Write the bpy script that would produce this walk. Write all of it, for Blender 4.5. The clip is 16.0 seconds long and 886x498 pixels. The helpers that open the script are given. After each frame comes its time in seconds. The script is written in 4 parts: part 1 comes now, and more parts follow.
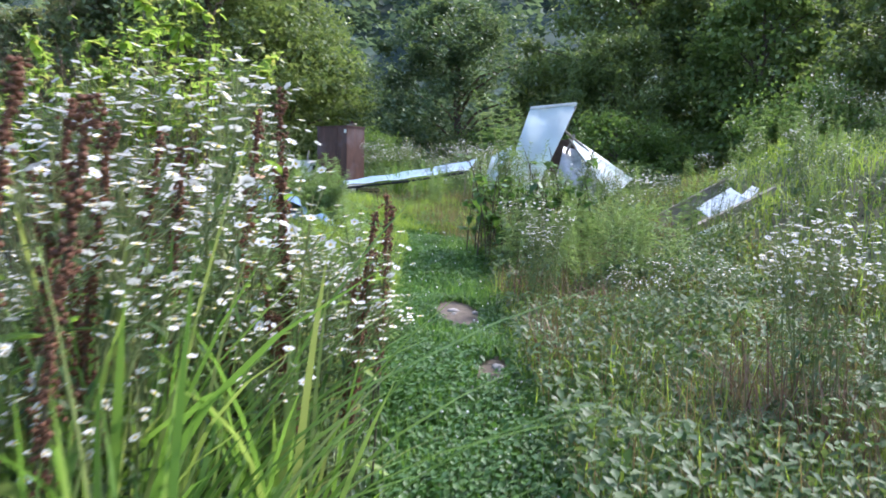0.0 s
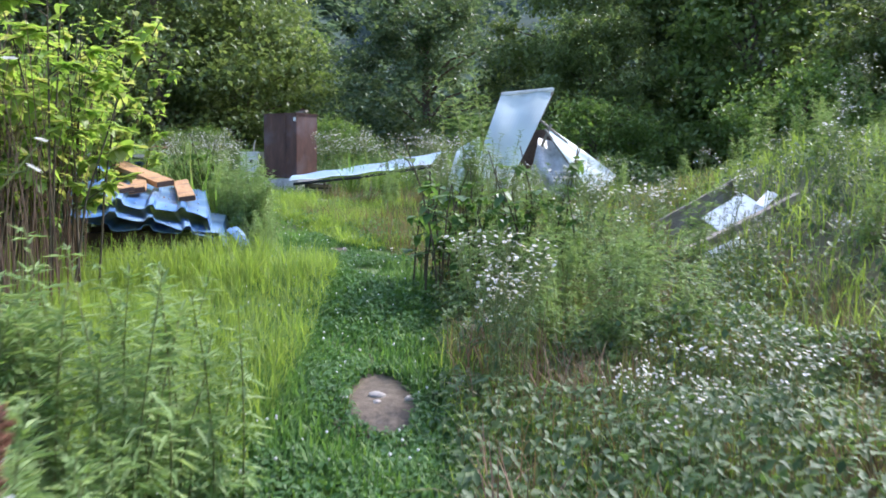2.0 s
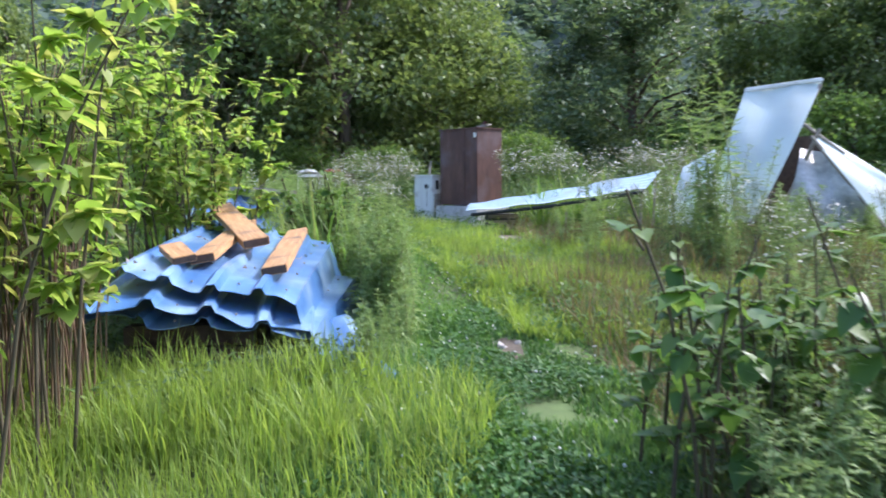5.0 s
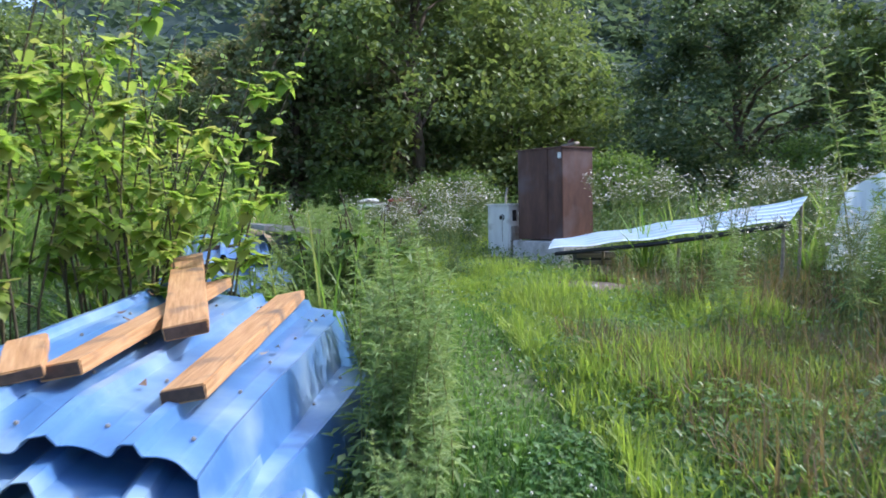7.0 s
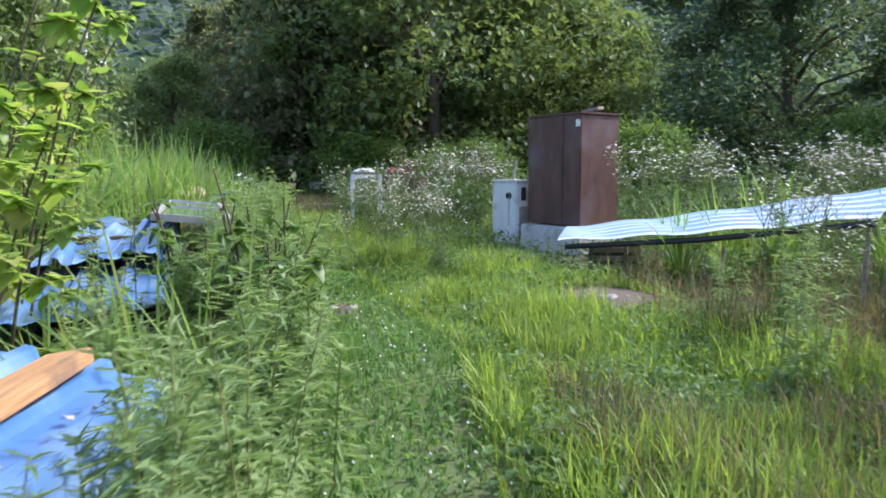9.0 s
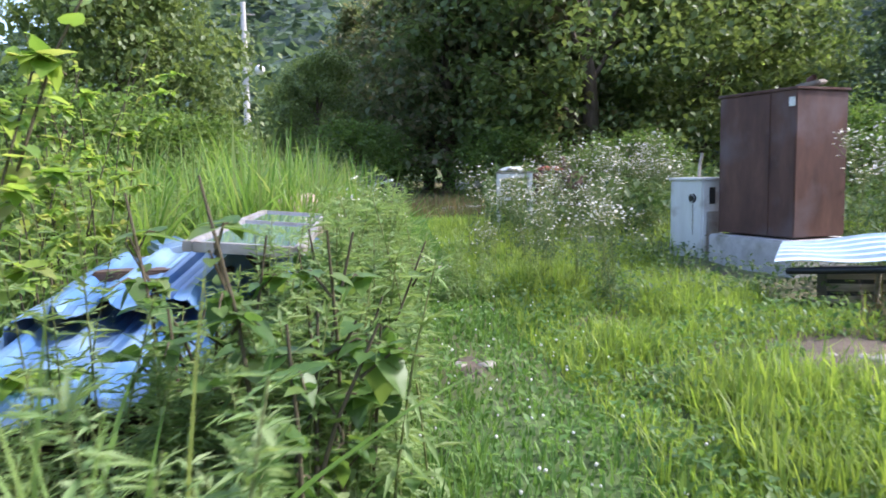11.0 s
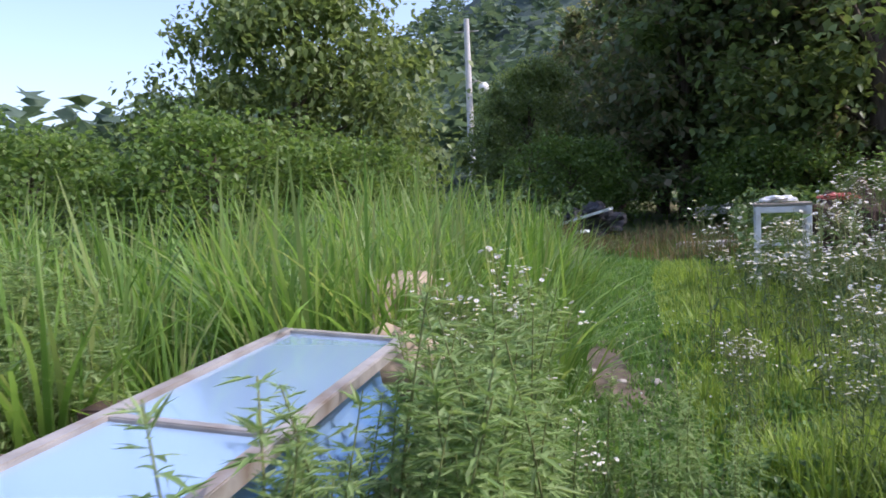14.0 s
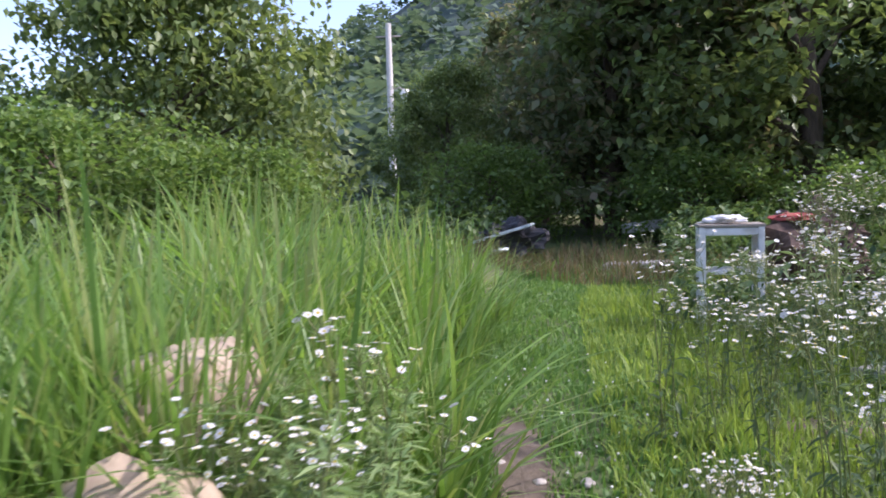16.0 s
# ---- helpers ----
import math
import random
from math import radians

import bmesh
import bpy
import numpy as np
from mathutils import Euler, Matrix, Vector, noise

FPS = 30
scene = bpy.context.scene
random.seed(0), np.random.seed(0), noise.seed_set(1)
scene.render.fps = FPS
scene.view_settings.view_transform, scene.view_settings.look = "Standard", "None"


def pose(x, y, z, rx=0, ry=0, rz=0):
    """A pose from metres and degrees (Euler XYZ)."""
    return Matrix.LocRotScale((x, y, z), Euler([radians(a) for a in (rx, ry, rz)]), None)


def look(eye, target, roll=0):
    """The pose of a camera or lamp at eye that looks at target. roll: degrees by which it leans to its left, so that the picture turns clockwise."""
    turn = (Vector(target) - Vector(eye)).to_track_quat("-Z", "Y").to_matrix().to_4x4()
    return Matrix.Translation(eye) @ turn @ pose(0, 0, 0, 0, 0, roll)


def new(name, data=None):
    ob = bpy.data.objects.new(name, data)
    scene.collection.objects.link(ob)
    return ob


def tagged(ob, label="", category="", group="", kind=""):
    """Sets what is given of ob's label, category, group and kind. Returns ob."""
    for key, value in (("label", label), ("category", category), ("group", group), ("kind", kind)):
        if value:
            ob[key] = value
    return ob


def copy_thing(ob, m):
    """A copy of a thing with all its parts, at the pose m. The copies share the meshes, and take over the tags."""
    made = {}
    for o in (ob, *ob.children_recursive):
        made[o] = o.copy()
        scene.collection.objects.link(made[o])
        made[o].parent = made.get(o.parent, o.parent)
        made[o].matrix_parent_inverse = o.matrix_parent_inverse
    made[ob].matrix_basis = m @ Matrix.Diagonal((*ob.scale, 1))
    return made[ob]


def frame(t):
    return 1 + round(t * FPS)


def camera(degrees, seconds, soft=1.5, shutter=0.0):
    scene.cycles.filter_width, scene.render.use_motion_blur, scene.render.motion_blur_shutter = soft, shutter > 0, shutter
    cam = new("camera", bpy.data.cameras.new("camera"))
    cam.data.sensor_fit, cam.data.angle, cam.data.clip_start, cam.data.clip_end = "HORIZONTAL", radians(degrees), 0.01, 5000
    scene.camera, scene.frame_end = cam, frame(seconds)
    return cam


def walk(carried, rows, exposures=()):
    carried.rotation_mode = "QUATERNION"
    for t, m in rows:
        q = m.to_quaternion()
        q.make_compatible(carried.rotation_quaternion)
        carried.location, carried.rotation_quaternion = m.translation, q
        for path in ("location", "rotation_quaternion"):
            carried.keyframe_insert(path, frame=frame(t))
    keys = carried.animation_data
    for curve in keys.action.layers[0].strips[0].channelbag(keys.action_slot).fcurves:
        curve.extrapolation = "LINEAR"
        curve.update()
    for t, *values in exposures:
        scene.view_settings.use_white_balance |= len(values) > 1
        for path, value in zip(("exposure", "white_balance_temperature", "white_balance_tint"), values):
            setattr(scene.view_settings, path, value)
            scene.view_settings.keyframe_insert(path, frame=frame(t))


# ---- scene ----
cam = camera(58.9, 16.0, 1.7, 0.4)
PATH = [
    (0, (0.032, 0.419, 1.322), (0.04, 2.412, 1.158), 1.0),
    (0.5, (0.077, 0.891, 1.425), (0.14, 2.882, 1.245), 1.5),
    (1, (0.206, 1.304, 1.482), (0.275, 3.296, 1.312), 1.3),
    (1.5, (0.269, 2.073, 1.426), (0.378, 4.062, 1.244), 0.3),
    (2, (0.349, 2.521, 1.536), (0.42, 4.51, 1.337), 1.0),
    (2.5, (0.431, 3.212, 1.57), (0.472, 5.203, 1.389), 1.0),
    (3, (0.389, 3.74, 1.609), (0.404, 5.733, 1.435), 0.5),
    (3.5, (0.312, 4.315, 1.645), (0.255, 6.307, 1.47), 0.1),
    (4, (0.249, 4.899, 1.673), (0.09, 6.885, 1.497), -0.3),
    (4.5, (0.117, 5.484, 1.71), (-0.139, 7.46, 1.533), -0.0),
    (5, (0.227, 5.915, 1.796), (-0.206, 7.859, 1.621), -0.5),
    (5.2, (0.218, 6.132, 1.82), (-0.283, 8.061, 1.65), -0.9),
    (7.3, (-0.232, 8.763, 1.890), (-0.901, 10.645, 1.785), -0.9),
    (7.5, (-0.231, 8.965, 1.912), (-0.919, 10.84, 1.793), -0.8),
    (8, (-0.342, 9.612, 1.919), (-1.021, 11.484, 1.724), -0.7),
    (8.2, (-0.354, 9.819, 1.958), (-1.015, 11.695, 1.749), -0.1),
    (10.3, (-0.89, 11.787, 2.031), (-1.803, 13.561, 1.88), -0.4),
    (10.5, (-1.022, 11.958, 2.042), (-1.976, 13.708, 1.874), -0.7),
    (11, (-1.24, 12.434, 2.020), (-2.298, 14.12, 1.824), -0.9),
    (11.5, (-1.41, 13.039, 2.061), (-2.52, 14.693, 1.871), -1.5),
    (12, (-1.773, 13.716, 2.133), (-2.886, 15.369, 1.954), -2.0),
    (12.5, (-2.07, 14.331, 2.210), (-3.262, 15.93, 2.043), -2.6),
    (13, (-2.435, 14.753, 2.297), (-3.794, 16.212, 2.148), -4.0),
    (13.5, (-2.84, 15.207, 2.265), (-4.315, 16.55, 2.132), -3.4),
    (14, (-2.984, 15.51, 2.272), (-4.497, 16.81, 2.131), -2.5),
    (14.5, (-3.259, 15.815, 2.259), (-4.742, 17.15, 2.122), -1.8),
    (15, (-3.416, 16.114, 2.244), (-4.845, 17.507, 2.108), -2.2),
    (15.5, (-3.766, 16.513, 2.305), (-5.182, 17.919, 2.176), -2.2),
    (16, (-3.978, 16.904, 2.309), (-5.362, 18.342, 2.185), -1.8),
]
WARM, SKY, SUN = 5950, 0.17, 2.1
walk(cam, [(t, look(e, g, r)) for t, e, g, r in PATH], [(t, s, WARM - 200 * (t < 9), c) for t, s, c in ((0, 1.5, 20), (2, 1.45, 19), (4, 1.5, 20), (5, 1.5, 20), (7.5, 1.2, 18), (10.5, 1.5, 21), (12.5, 1.5, 22), (14, 0.92, 26), (16, 1.2, 30))])

# ---- sky and sun ----
SUN_TO = Vector((0.66, 0.48, 0.86)).normalized()
elev = math.asin(SUN_TO.z)
world = bpy.data.worlds.new("world")
scene.world = world
world.use_nodes = True
wn = world.node_tree.nodes
sky = wn.new("ShaderNodeTexSky")
sky.sky_type, sky.sun_disc = "NISHITA", False
sky.sun_elevation, sky.sun_rotation = elev, math.atan2(SUN_TO.x, SUN_TO.y)
sky.dust_density, sky.air_density, sky.ozone_density = 2.5, 0.9, 0.7
wn["Background"].inputs["Strength"].default_value = SKY
world.node_tree.links.new(sky.outputs[0], wn["Background"].inputs["Color"])
sun_data = bpy.data.lights.new("sun", "SUN")
sun_data.energy, sun_data.angle, sun_data.color = SUN, radians(0.6), (1.0, 0.95, 0.87)
sun = new("sun", sun_data)
sun.matrix_world = look(SUN_TO * 60, (0, 0, 0))

# ---- materials ----


def mat(name):
    m = bpy.data.materials.new(name)
    m.use_nodes = True
    return m, m.node_tree.nodes, m.node_tree.links, m.node_tree.nodes["Principled BSDF"]


def ramp(nodes, stops):
    r = nodes.new("ShaderNodeValToRGB")
    el = r.color_ramp.elements
    while len(el) < len(stops):
        el.new(0.5)
    for e, (p, c) in zip(el, stops):
        e.position, e.color = p, (*c, 1)
    return r


def foliage(name, colours, through_light=0.4, rough=0.5, glow=(1.7, 1.7, 1.0)):
    """Leaf material: the hue differs from leaf to leaf, light shines through."""
    m, nodes, links, bsdf = mat(name)
    geo = nodes.new("ShaderNodeNewGeometry")
    r = ramp(nodes, [(i / max(1, len(colours) - 1), c) for i, c in enumerate(colours)])
    links.new(geo.outputs["Random Per Island"], r.inputs[0])
    tex = nodes.new("ShaderNodeTexNoise")
    tex.inputs["Scale"].default_value = 1.3
    pos = nodes.new("ShaderNodeTexCoord")
    links.new(pos.outputs["Object"], tex.inputs["Vector"])
    hsv = nodes.new("ShaderNodeHueSaturation")
    rng = nodes.new("ShaderNodeMapRange")
    rng.inputs["To Min"].default_value, rng.inputs["To Max"].default_value = 0.7, 1.3
    links.new(tex.outputs["Fac"], rng.inputs["Value"])
    links.new(rng.outputs[0], hsv.inputs["Value"])
    links.new(r.outputs[0], hsv.inputs["Color"])
    links.new(hsv.outputs[0], bsdf.inputs["Base Color"])
    bsdf.inputs["Roughness"].default_value = rough
    bsdf.inputs["Specular IOR Level"].default_value = 0.3
    tr = nodes.new("ShaderNodeBsdfTranslucent")
    gain = nodes.new("ShaderNodeMix")
    gain.data_type, gain.blend_type = "RGBA", "MULTIPLY"
    gain.inputs["Factor"].default_value = 1
    gain.inputs["B"].default_value = (*glow, 1)
    links.new(hsv.outputs[0], gain.inputs["A"])
    links.new(gain.outputs["Result"], tr.inputs["Color"])
    mix = nodes.new("ShaderNodeMixShader")
    mix.inputs[0].default_value = through_light
    links.new(bsdf.outputs[0], mix.inputs[1])
    links.new(tr.outputs[0], mix.inputs[2])
    links.new(mix.outputs[0], nodes["Material Output"].inputs["Surface"])
    return m


def surface(name, stops, scale=8.0, rough=0.7, metal=0.0, bump=0.2, detail=8.0, stretch=(1, 1, 1), second=None, coords="Object"):
    """A surface of noise-mixed colours with grain, larger stains and fine relief."""
    m, nodes, links, bsdf = mat(name)
    pos = nodes.new("ShaderNodeTexCoord")
    mapping = nodes.new("ShaderNodeMapping")
    mapping.inputs["Scale"].default_value = stretch
    links.new(pos.outputs[coords], mapping.inputs["Vector"])
    tex = nodes.new("ShaderNodeTexNoise")
    tex.inputs["Scale"].default_value, tex.inputs["Detail"].default_value = scale, detail
    tex.inputs["Roughness"].default_value = 0.65
    links.new(mapping.outputs[0], tex.inputs["Vector"])
    r = ramp(nodes, stops)
    links.new(tex.outputs["Fac"], r.inputs[0])
    colour = r.outputs[0]
    if second:
        size, lo, hi, tint = second
        big = nodes.new("ShaderNodeTexNoise")
        big.inputs["Scale"].default_value, big.inputs["Detail"].default_value = size, 6
        links.new(pos.outputs[coords], big.inputs["Vector"])
        rng = nodes.new("ShaderNodeMapRange")
        rng.inputs["From Min"].default_value, rng.inputs["From Max"].default_value = lo, hi
        links.new(big.outputs["Fac"], rng.inputs["Value"])
        mx = nodes.new("ShaderNodeMix")
        mx.data_type = "RGBA"
        links.new(rng.outputs[0], mx.inputs["Factor"])
        links.new(colour, mx.inputs["A"])
        mx.inputs["B"].default_value = (*tint, 1)
        colour = mx.outputs["Result"]
    links.new(colour, bsdf.inputs["Base Color"])
    bsdf.inputs["Roughness"].default_value, bsdf.inputs["Metallic"].default_value = rough, metal
    bp = nodes.new("ShaderNodeBump")
    bp.inputs["Strength"].default_value, bp.inputs["Distance"].default_value = bump, 0.02
    links.new(tex.outputs["Fac"], bp.inputs["Height"])
    links.new(bp.outputs[0], bsdf.inputs["Normal"])
    return m


M_GRASS = foliage("grass_blades", [(0.127, 0.197, 0.036), (0.202, 0.301, 0.055), (0.277, 0.359, 0.072), (0.165, 0.232, 0.060)], 0.45)
M_GRASS_DARK = foliage("path_grass", [(0.073, 0.155, 0.036), (0.114, 0.217, 0.055), (0.155, 0.258, 0.061)], 0.4)
M_DRY = foliage("dry_grass", [(0.22, 0.17, 0.10), (0.16, 0.12, 0.07), (0.12, 0.13, 0.055), (0.09, 0.125, 0.04)], 0.35, 0.7)
M_STRAW = foliage("dead_canes", [(0.2, 0.13, 0.075), (0.13, 0.075, 0.05), (0.28, 0.2, 0.12)], 0.1, 0.8)
M_REED = foliage("reed_leaves", [(0.101, 0.194, 0.040), (0.161, 0.276, 0.057), (0.202, 0.307, 0.081), (0.242, 0.276, 0.103)], 0.45, 0.42)
M_MUGWORT = foliage("mugwort_leaves", [(0.130, 0.216, 0.075), (0.195, 0.288, 0.100), (0.260, 0.336, 0.150)], 0.35, 0.55)
M_BROAD = foliage("broad_leaves", [(0.14, 0.24, 0.045), (0.21, 0.32, 0.06), (0.28, 0.37, 0.09), (0.33, 0.33, 0.12)], 0.5, 0.4)
M_WEED = foliage("undergrowth_leaves", [(0.05, 0.092, 0.034), (0.078, 0.135, 0.047), (0.12, 0.165, 0.065)], 0.32)
M_SAPLING = foliage("sapling_leaves", [(0.07, 0.14, 0.035), (0.1, 0.185, 0.045), (0.15, 0.22, 0.06)], 0.4, 0.4)
M_FIBRE = foliage("translucent_fibreglass", [(0.72, 0.8, 0.78), (0.66, 0.76, 0.75)], 0.45, 0.4, (1, 1, 1))
M_STEM = foliage("green_stems", [(0.14, 0.19, 0.06), (0.2, 0.22, 0.08)], 0.1, 0.6)
M_DARKSTEM = foliage("dark_stems", [(0.07, 0.06, 0.035), (0.11, 0.09, 0.05)], 0.0, 0.8)
M_PETAL = foliage("white_petals", [(0.82, 0.82, 0.78), (0.74, 0.74, 0.72)], 0.35, 0.7, (1, 1, 1))
M_YOLK = foliage("yellow_florets", [(0.65, 0.5, 0.06), (0.55, 0.45, 0.08)], 0.1, 0.8)
M_DOCK = foliage("dock_seeds", [(0.17, 0.075, 0.04), (0.24, 0.11, 0.06), (0.10, 0.05, 0.03)], 0.15, 0.8)
M_TREE = foliage("tree_leaves", [(0.095, 0.14, 0.05), (0.135, 0.19, 0.064), (0.19, 0.24, 0.09)], 0.36, 0.42)
M_BUSH = foliage("bush_leaves", [(0.085, 0.145, 0.038), (0.12, 0.2, 0.05), (0.165, 0.24, 0.07)], 0.42, 0.45)
M_CLOVER = foliage("clover_leaves", [(0.045, 0.115, 0.028), (0.065, 0.15, 0.035), (0.095, 0.18, 0.045)], 0.3, 0.45)
M_TREE_DARK = foliage("dark_tree_leaves", [(0.066, 0.11, 0.056), (0.095, 0.145, 0.07), (0.135, 0.178, 0.084)], 0.33, 0.45)
M_TREE_LIGHT = foliage("light_tree_leaves", [(0.10, 0.16, 0.045), (0.15, 0.22, 0.065), (0.19, 0.24, 0.09)], 0.42, 0.45)
M_NEEDLE = foliage("pine_foliage", [(0.106, 0.134, 0.067), (0.150, 0.188, 0.083), (0.226, 0.188, 0.120)], 0.35, 0.6)
# far leaves: distance haze is mixed into the green as blue
M_FAR_HAZE = foliage("hazy_wood_leaves", [(0.077, 0.120, 0.094), (0.099, 0.150, 0.105), (0.121, 0.170, 0.110)], 0.35, 0.7)
M_BARK = surface("bark", [(0.3, (0.06, 0.045, 0.03)), (0.7, (0.16, 0.12, 0.085))], 14, 0.9, bump=0.6, stretch=(1, 1, 0.25))
M_GROUND = surface("meadow_soil", [(0.3, (0.05, 0.075, 0.022)), (0.55, (0.08, 0.13, 0.032)), (0.75, (0.11, 0.16, 0.045))], 3.0, 0.95, bump=0.5, second=(0.35, 0.45, 0.65, (0.11, 0.1, 0.045)))
M_DIRT = surface("trodden_dirt", [(0.3, (0.07, 0.055, 0.035)), (0.55, (0.12, 0.095, 0.065)), (0.75, (0.18, 0.15, 0.11))], 16, 0.95, bump=0.8, second=(5, 0.5, 0.7, (0.13, 0.1, 0.065)))
M_PEBBLE = surface("pebbles", [(0.3, (0.28, 0.25, 0.21)), (0.7, (0.45, 0.42, 0.37))], 20, 0.85)
# pale patches: faded paint, widened and lightened to carry the sky's sheen
M_BLUE = surface("blue_painted_steel", [(0.3, (0.06, 0.16, 0.36)), (0.6, (0.085, 0.21, 0.44)), (0.8, (0.13, 0.28, 0.5))], 3.5, 0.4, 0.0, 0.05, second=(1.7, 0.45, 0.66, (0.26, 0.38, 0.5)))
M_PALEBLUE = surface("faded_blue_steel", [(0.3, (0.58, 0.72, 0.78)), (0.7, (0.72, 0.82, 0.84))], 5, 0.4, 0.0, 0.08, second=(2.5, 0.55, 0.75, (0.5, 0.5, 0.46)))
M_WHITESHEET = surface("weathered_white_sheet", [(0.3, (0.55, 0.64, 0.64)), (0.6, (0.72, 0.79, 0.78)), (0.8, (0.8, 0.82, 0.8))], 4, 0.5, 0.0, 0.1, second=(3.0, 0.55, 0.8, (0.40, 0.42, 0.36)))
M_PLASTIC = surface("grey_film", [(0.3, (0.25, 0.26, 0.25)), (0.7, (0.6, 0.61, 0.6))], 5, 0.35, 0.0, 0.4)
M_WOOD = surface("fresh_timber", [(0.3, (0.30, 0.155, 0.06)), (0.5, (0.46, 0.26, 0.11)), (0.7, (0.56, 0.36, 0.18))], 9, 0.7, bump=0.25, stretch=(0.35, 6, 6), second=(4, 0.56, 0.72, (0.16, 0.11, 0.075)))
M_WOODEND = surface("dark_timber_end", [(0.3, (0.05, 0.032, 0.022)), (0.7, (0.12, 0.075, 0.05))], 20, 0.85)
M_GREYWOOD = surface("weathered_grey_wood", [(0.3, (0.20, 0.17, 0.13)), (0.6, (0.34, 0.30, 0.24)), (0.8, (0.44, 0.40, 0.34))], 10, 0.85, bump=0.4, stretch=(0.4, 5, 5), second=(3, 0.55, 0.7, (0.13, 0.12, 0.09)))
M_RUST = surface("rusted_steel", [(0.25, (0.055, 0.028, 0.022)), (0.5, (0.10, 0.048, 0.034)), (0.68, (0.145, 0.072, 0.048)), (0.85, (0.19, 0.12, 0.09))], 4.5, 0.72, 0.1, 0.25, stretch=(1, 1, 0.35), second=(1.6, 0.5, 0.68, (0.14, 0.10, 0.095)))
M_CONCRETE = surface("pale_concrete", [(0.3, (0.40, 0.38, 0.34)), (0.6, (0.58, 0.56, 0.52)), (0.8, (0.66, 0.65, 0.61))], 9, 0.9, bump=0.4, second=(4, 0.55, 0.72, (0.3, 0.28, 0.22)))
M_ENAMEL = surface("dirty_white_enamel", [(0.3, (0.60, 0.60, 0.55)), (0.6, (0.74, 0.74, 0.70)), (0.8, (0.8, 0.8, 0.77))], 5, 0.45, bump=0.06, stretch=(1, 1, 0.3), second=(3.5, 0.55, 0.72, (0.42, 0.39, 0.32)))
M_BLACK = surface("black_plastic", [(0.3, (0.012, 0.012, 0.013)), (0.7, (0.03, 0.03, 0.03))], 20, 0.5)
M_STONE = surface("sandy_stone", [(0.3, (0.30, 0.23, 0.15)), (0.6, (0.42, 0.34, 0.24)), (0.8, (0.50, 0.43, 0.33))], 8, 0.9, bump=0.5, second=(3, 0.5, 0.7, (0.22, 0.18, 0.13)))
M_ALU = surface("dull_frame_metal", [(0.3, (0.28, 0.26, 0.23)), (0.7, (0.45, 0.43, 0.39))], 12, 0.55, 0.3, 0.1, second=(6, 0.5, 0.7, (0.19, 0.15, 0.11)))
M_POLE = surface("grey_pole_concrete", [(0.3, (0.42, 0.41, 0.38)), (0.7, (0.6, 0.58, 0.54))], 6, 0.9)
M_RED = surface("faded_red_cloth", [(0.3, (0.3, 0.06, 0.045)), (0.7, (0.45, 0.12, 0.09))], 8, 0.9)
# bluish green: the hill's aerial haze is painted into its base colour
M_HILL_HAZE = surface("hillside", [(0.3, (0.035, 0.065, 0.055)), (0.7, (0.06, 0.095, 0.07))], 0.25, 1.0, bump=0.3)

M_BLUE.node_tree.nodes["Principled BSDF"].inputs["Coat Weight"].default_value = 0.8
M_BLUE.node_tree.nodes["Principled BSDF"].inputs["Coat Roughness"].default_value = 0.22
M_GLASS, gn, gl, gb = mat("sky_tinted_glass")
# blue base colour paints in the sky's reflection on the panes
gb.inputs["Base Color"].default_value = (0.28, 0.42, 0.58, 1)
gb.inputs["Roughness"].default_value = 0.04
gb.inputs["Coat Weight"].default_value = 1.0
gb.inputs["Coat Roughness"].default_value = 0.02
gb.inputs["Specular IOR Level"].default_value = 1.0
gtex = gn.new("ShaderNodeTexNoise")
gtex.inputs["Scale"].default_value = 3.0
grng = gn.new("ShaderNodeMapRange")
grng.inputs["To Min"].default_value, grng.inputs["To Max"].default_value = 0.02, 0.16
gl.new(gtex.outputs["Fac"], grng.inputs["Value"])
gl.new(grng.outputs[0], gb.inputs["Roughness"])

# ---- mesh tools ----
rs = np.random.RandomState(7)


def fast_mesh(name, verts, tris, material, smooth=False):
    """A mesh of triangles from arrays."""
    me = bpy.data.meshes.new(name)
    verts, tris = np.asarray(verts, np.float32), np.asarray(tris, np.int32)
    me.vertices.add(len(verts))
    me.vertices.foreach_set("co", verts.ravel())
    me.loops.add(tris.size)
    me.loops.foreach_set("vertex_index", tris.ravel())
    me.polygons.add(len(tris))
    me.polygons.foreach_set("loop_start", np.arange(0, tris.size, 3, dtype=np.int32))
    if smooth:
        me.polygons.foreach_set("use_smooth", np.ones(len(tris), bool))
    me.update()
    me.validate()
    me.materials.append(material)
    return me


def fast_part(name, verts, tris, material, parent=None, label="", smooth=False):
    ob = new(name, fast_mesh(name, verts, tris, material, smooth))
    ob.parent = parent
    return tagged(ob, label)


def part(name, bm, material, parent=None, label="", smooth=False):
    me = bpy.data.meshes.new(name)
    if smooth:
        for f in bm.faces:
            f.smooth = True
    bm.to_mesh(me)
    bm.free()
    me.materials.append(material)
    ob = new(name, me)
    ob.parent = parent
    return tagged(ob, label)


def thing(name, label, category, m=None, group="", kind=""):
    ob = new(name)
    if m is not None:
        ob.matrix_basis = m
    return tagged(ob, label, category, group, kind)


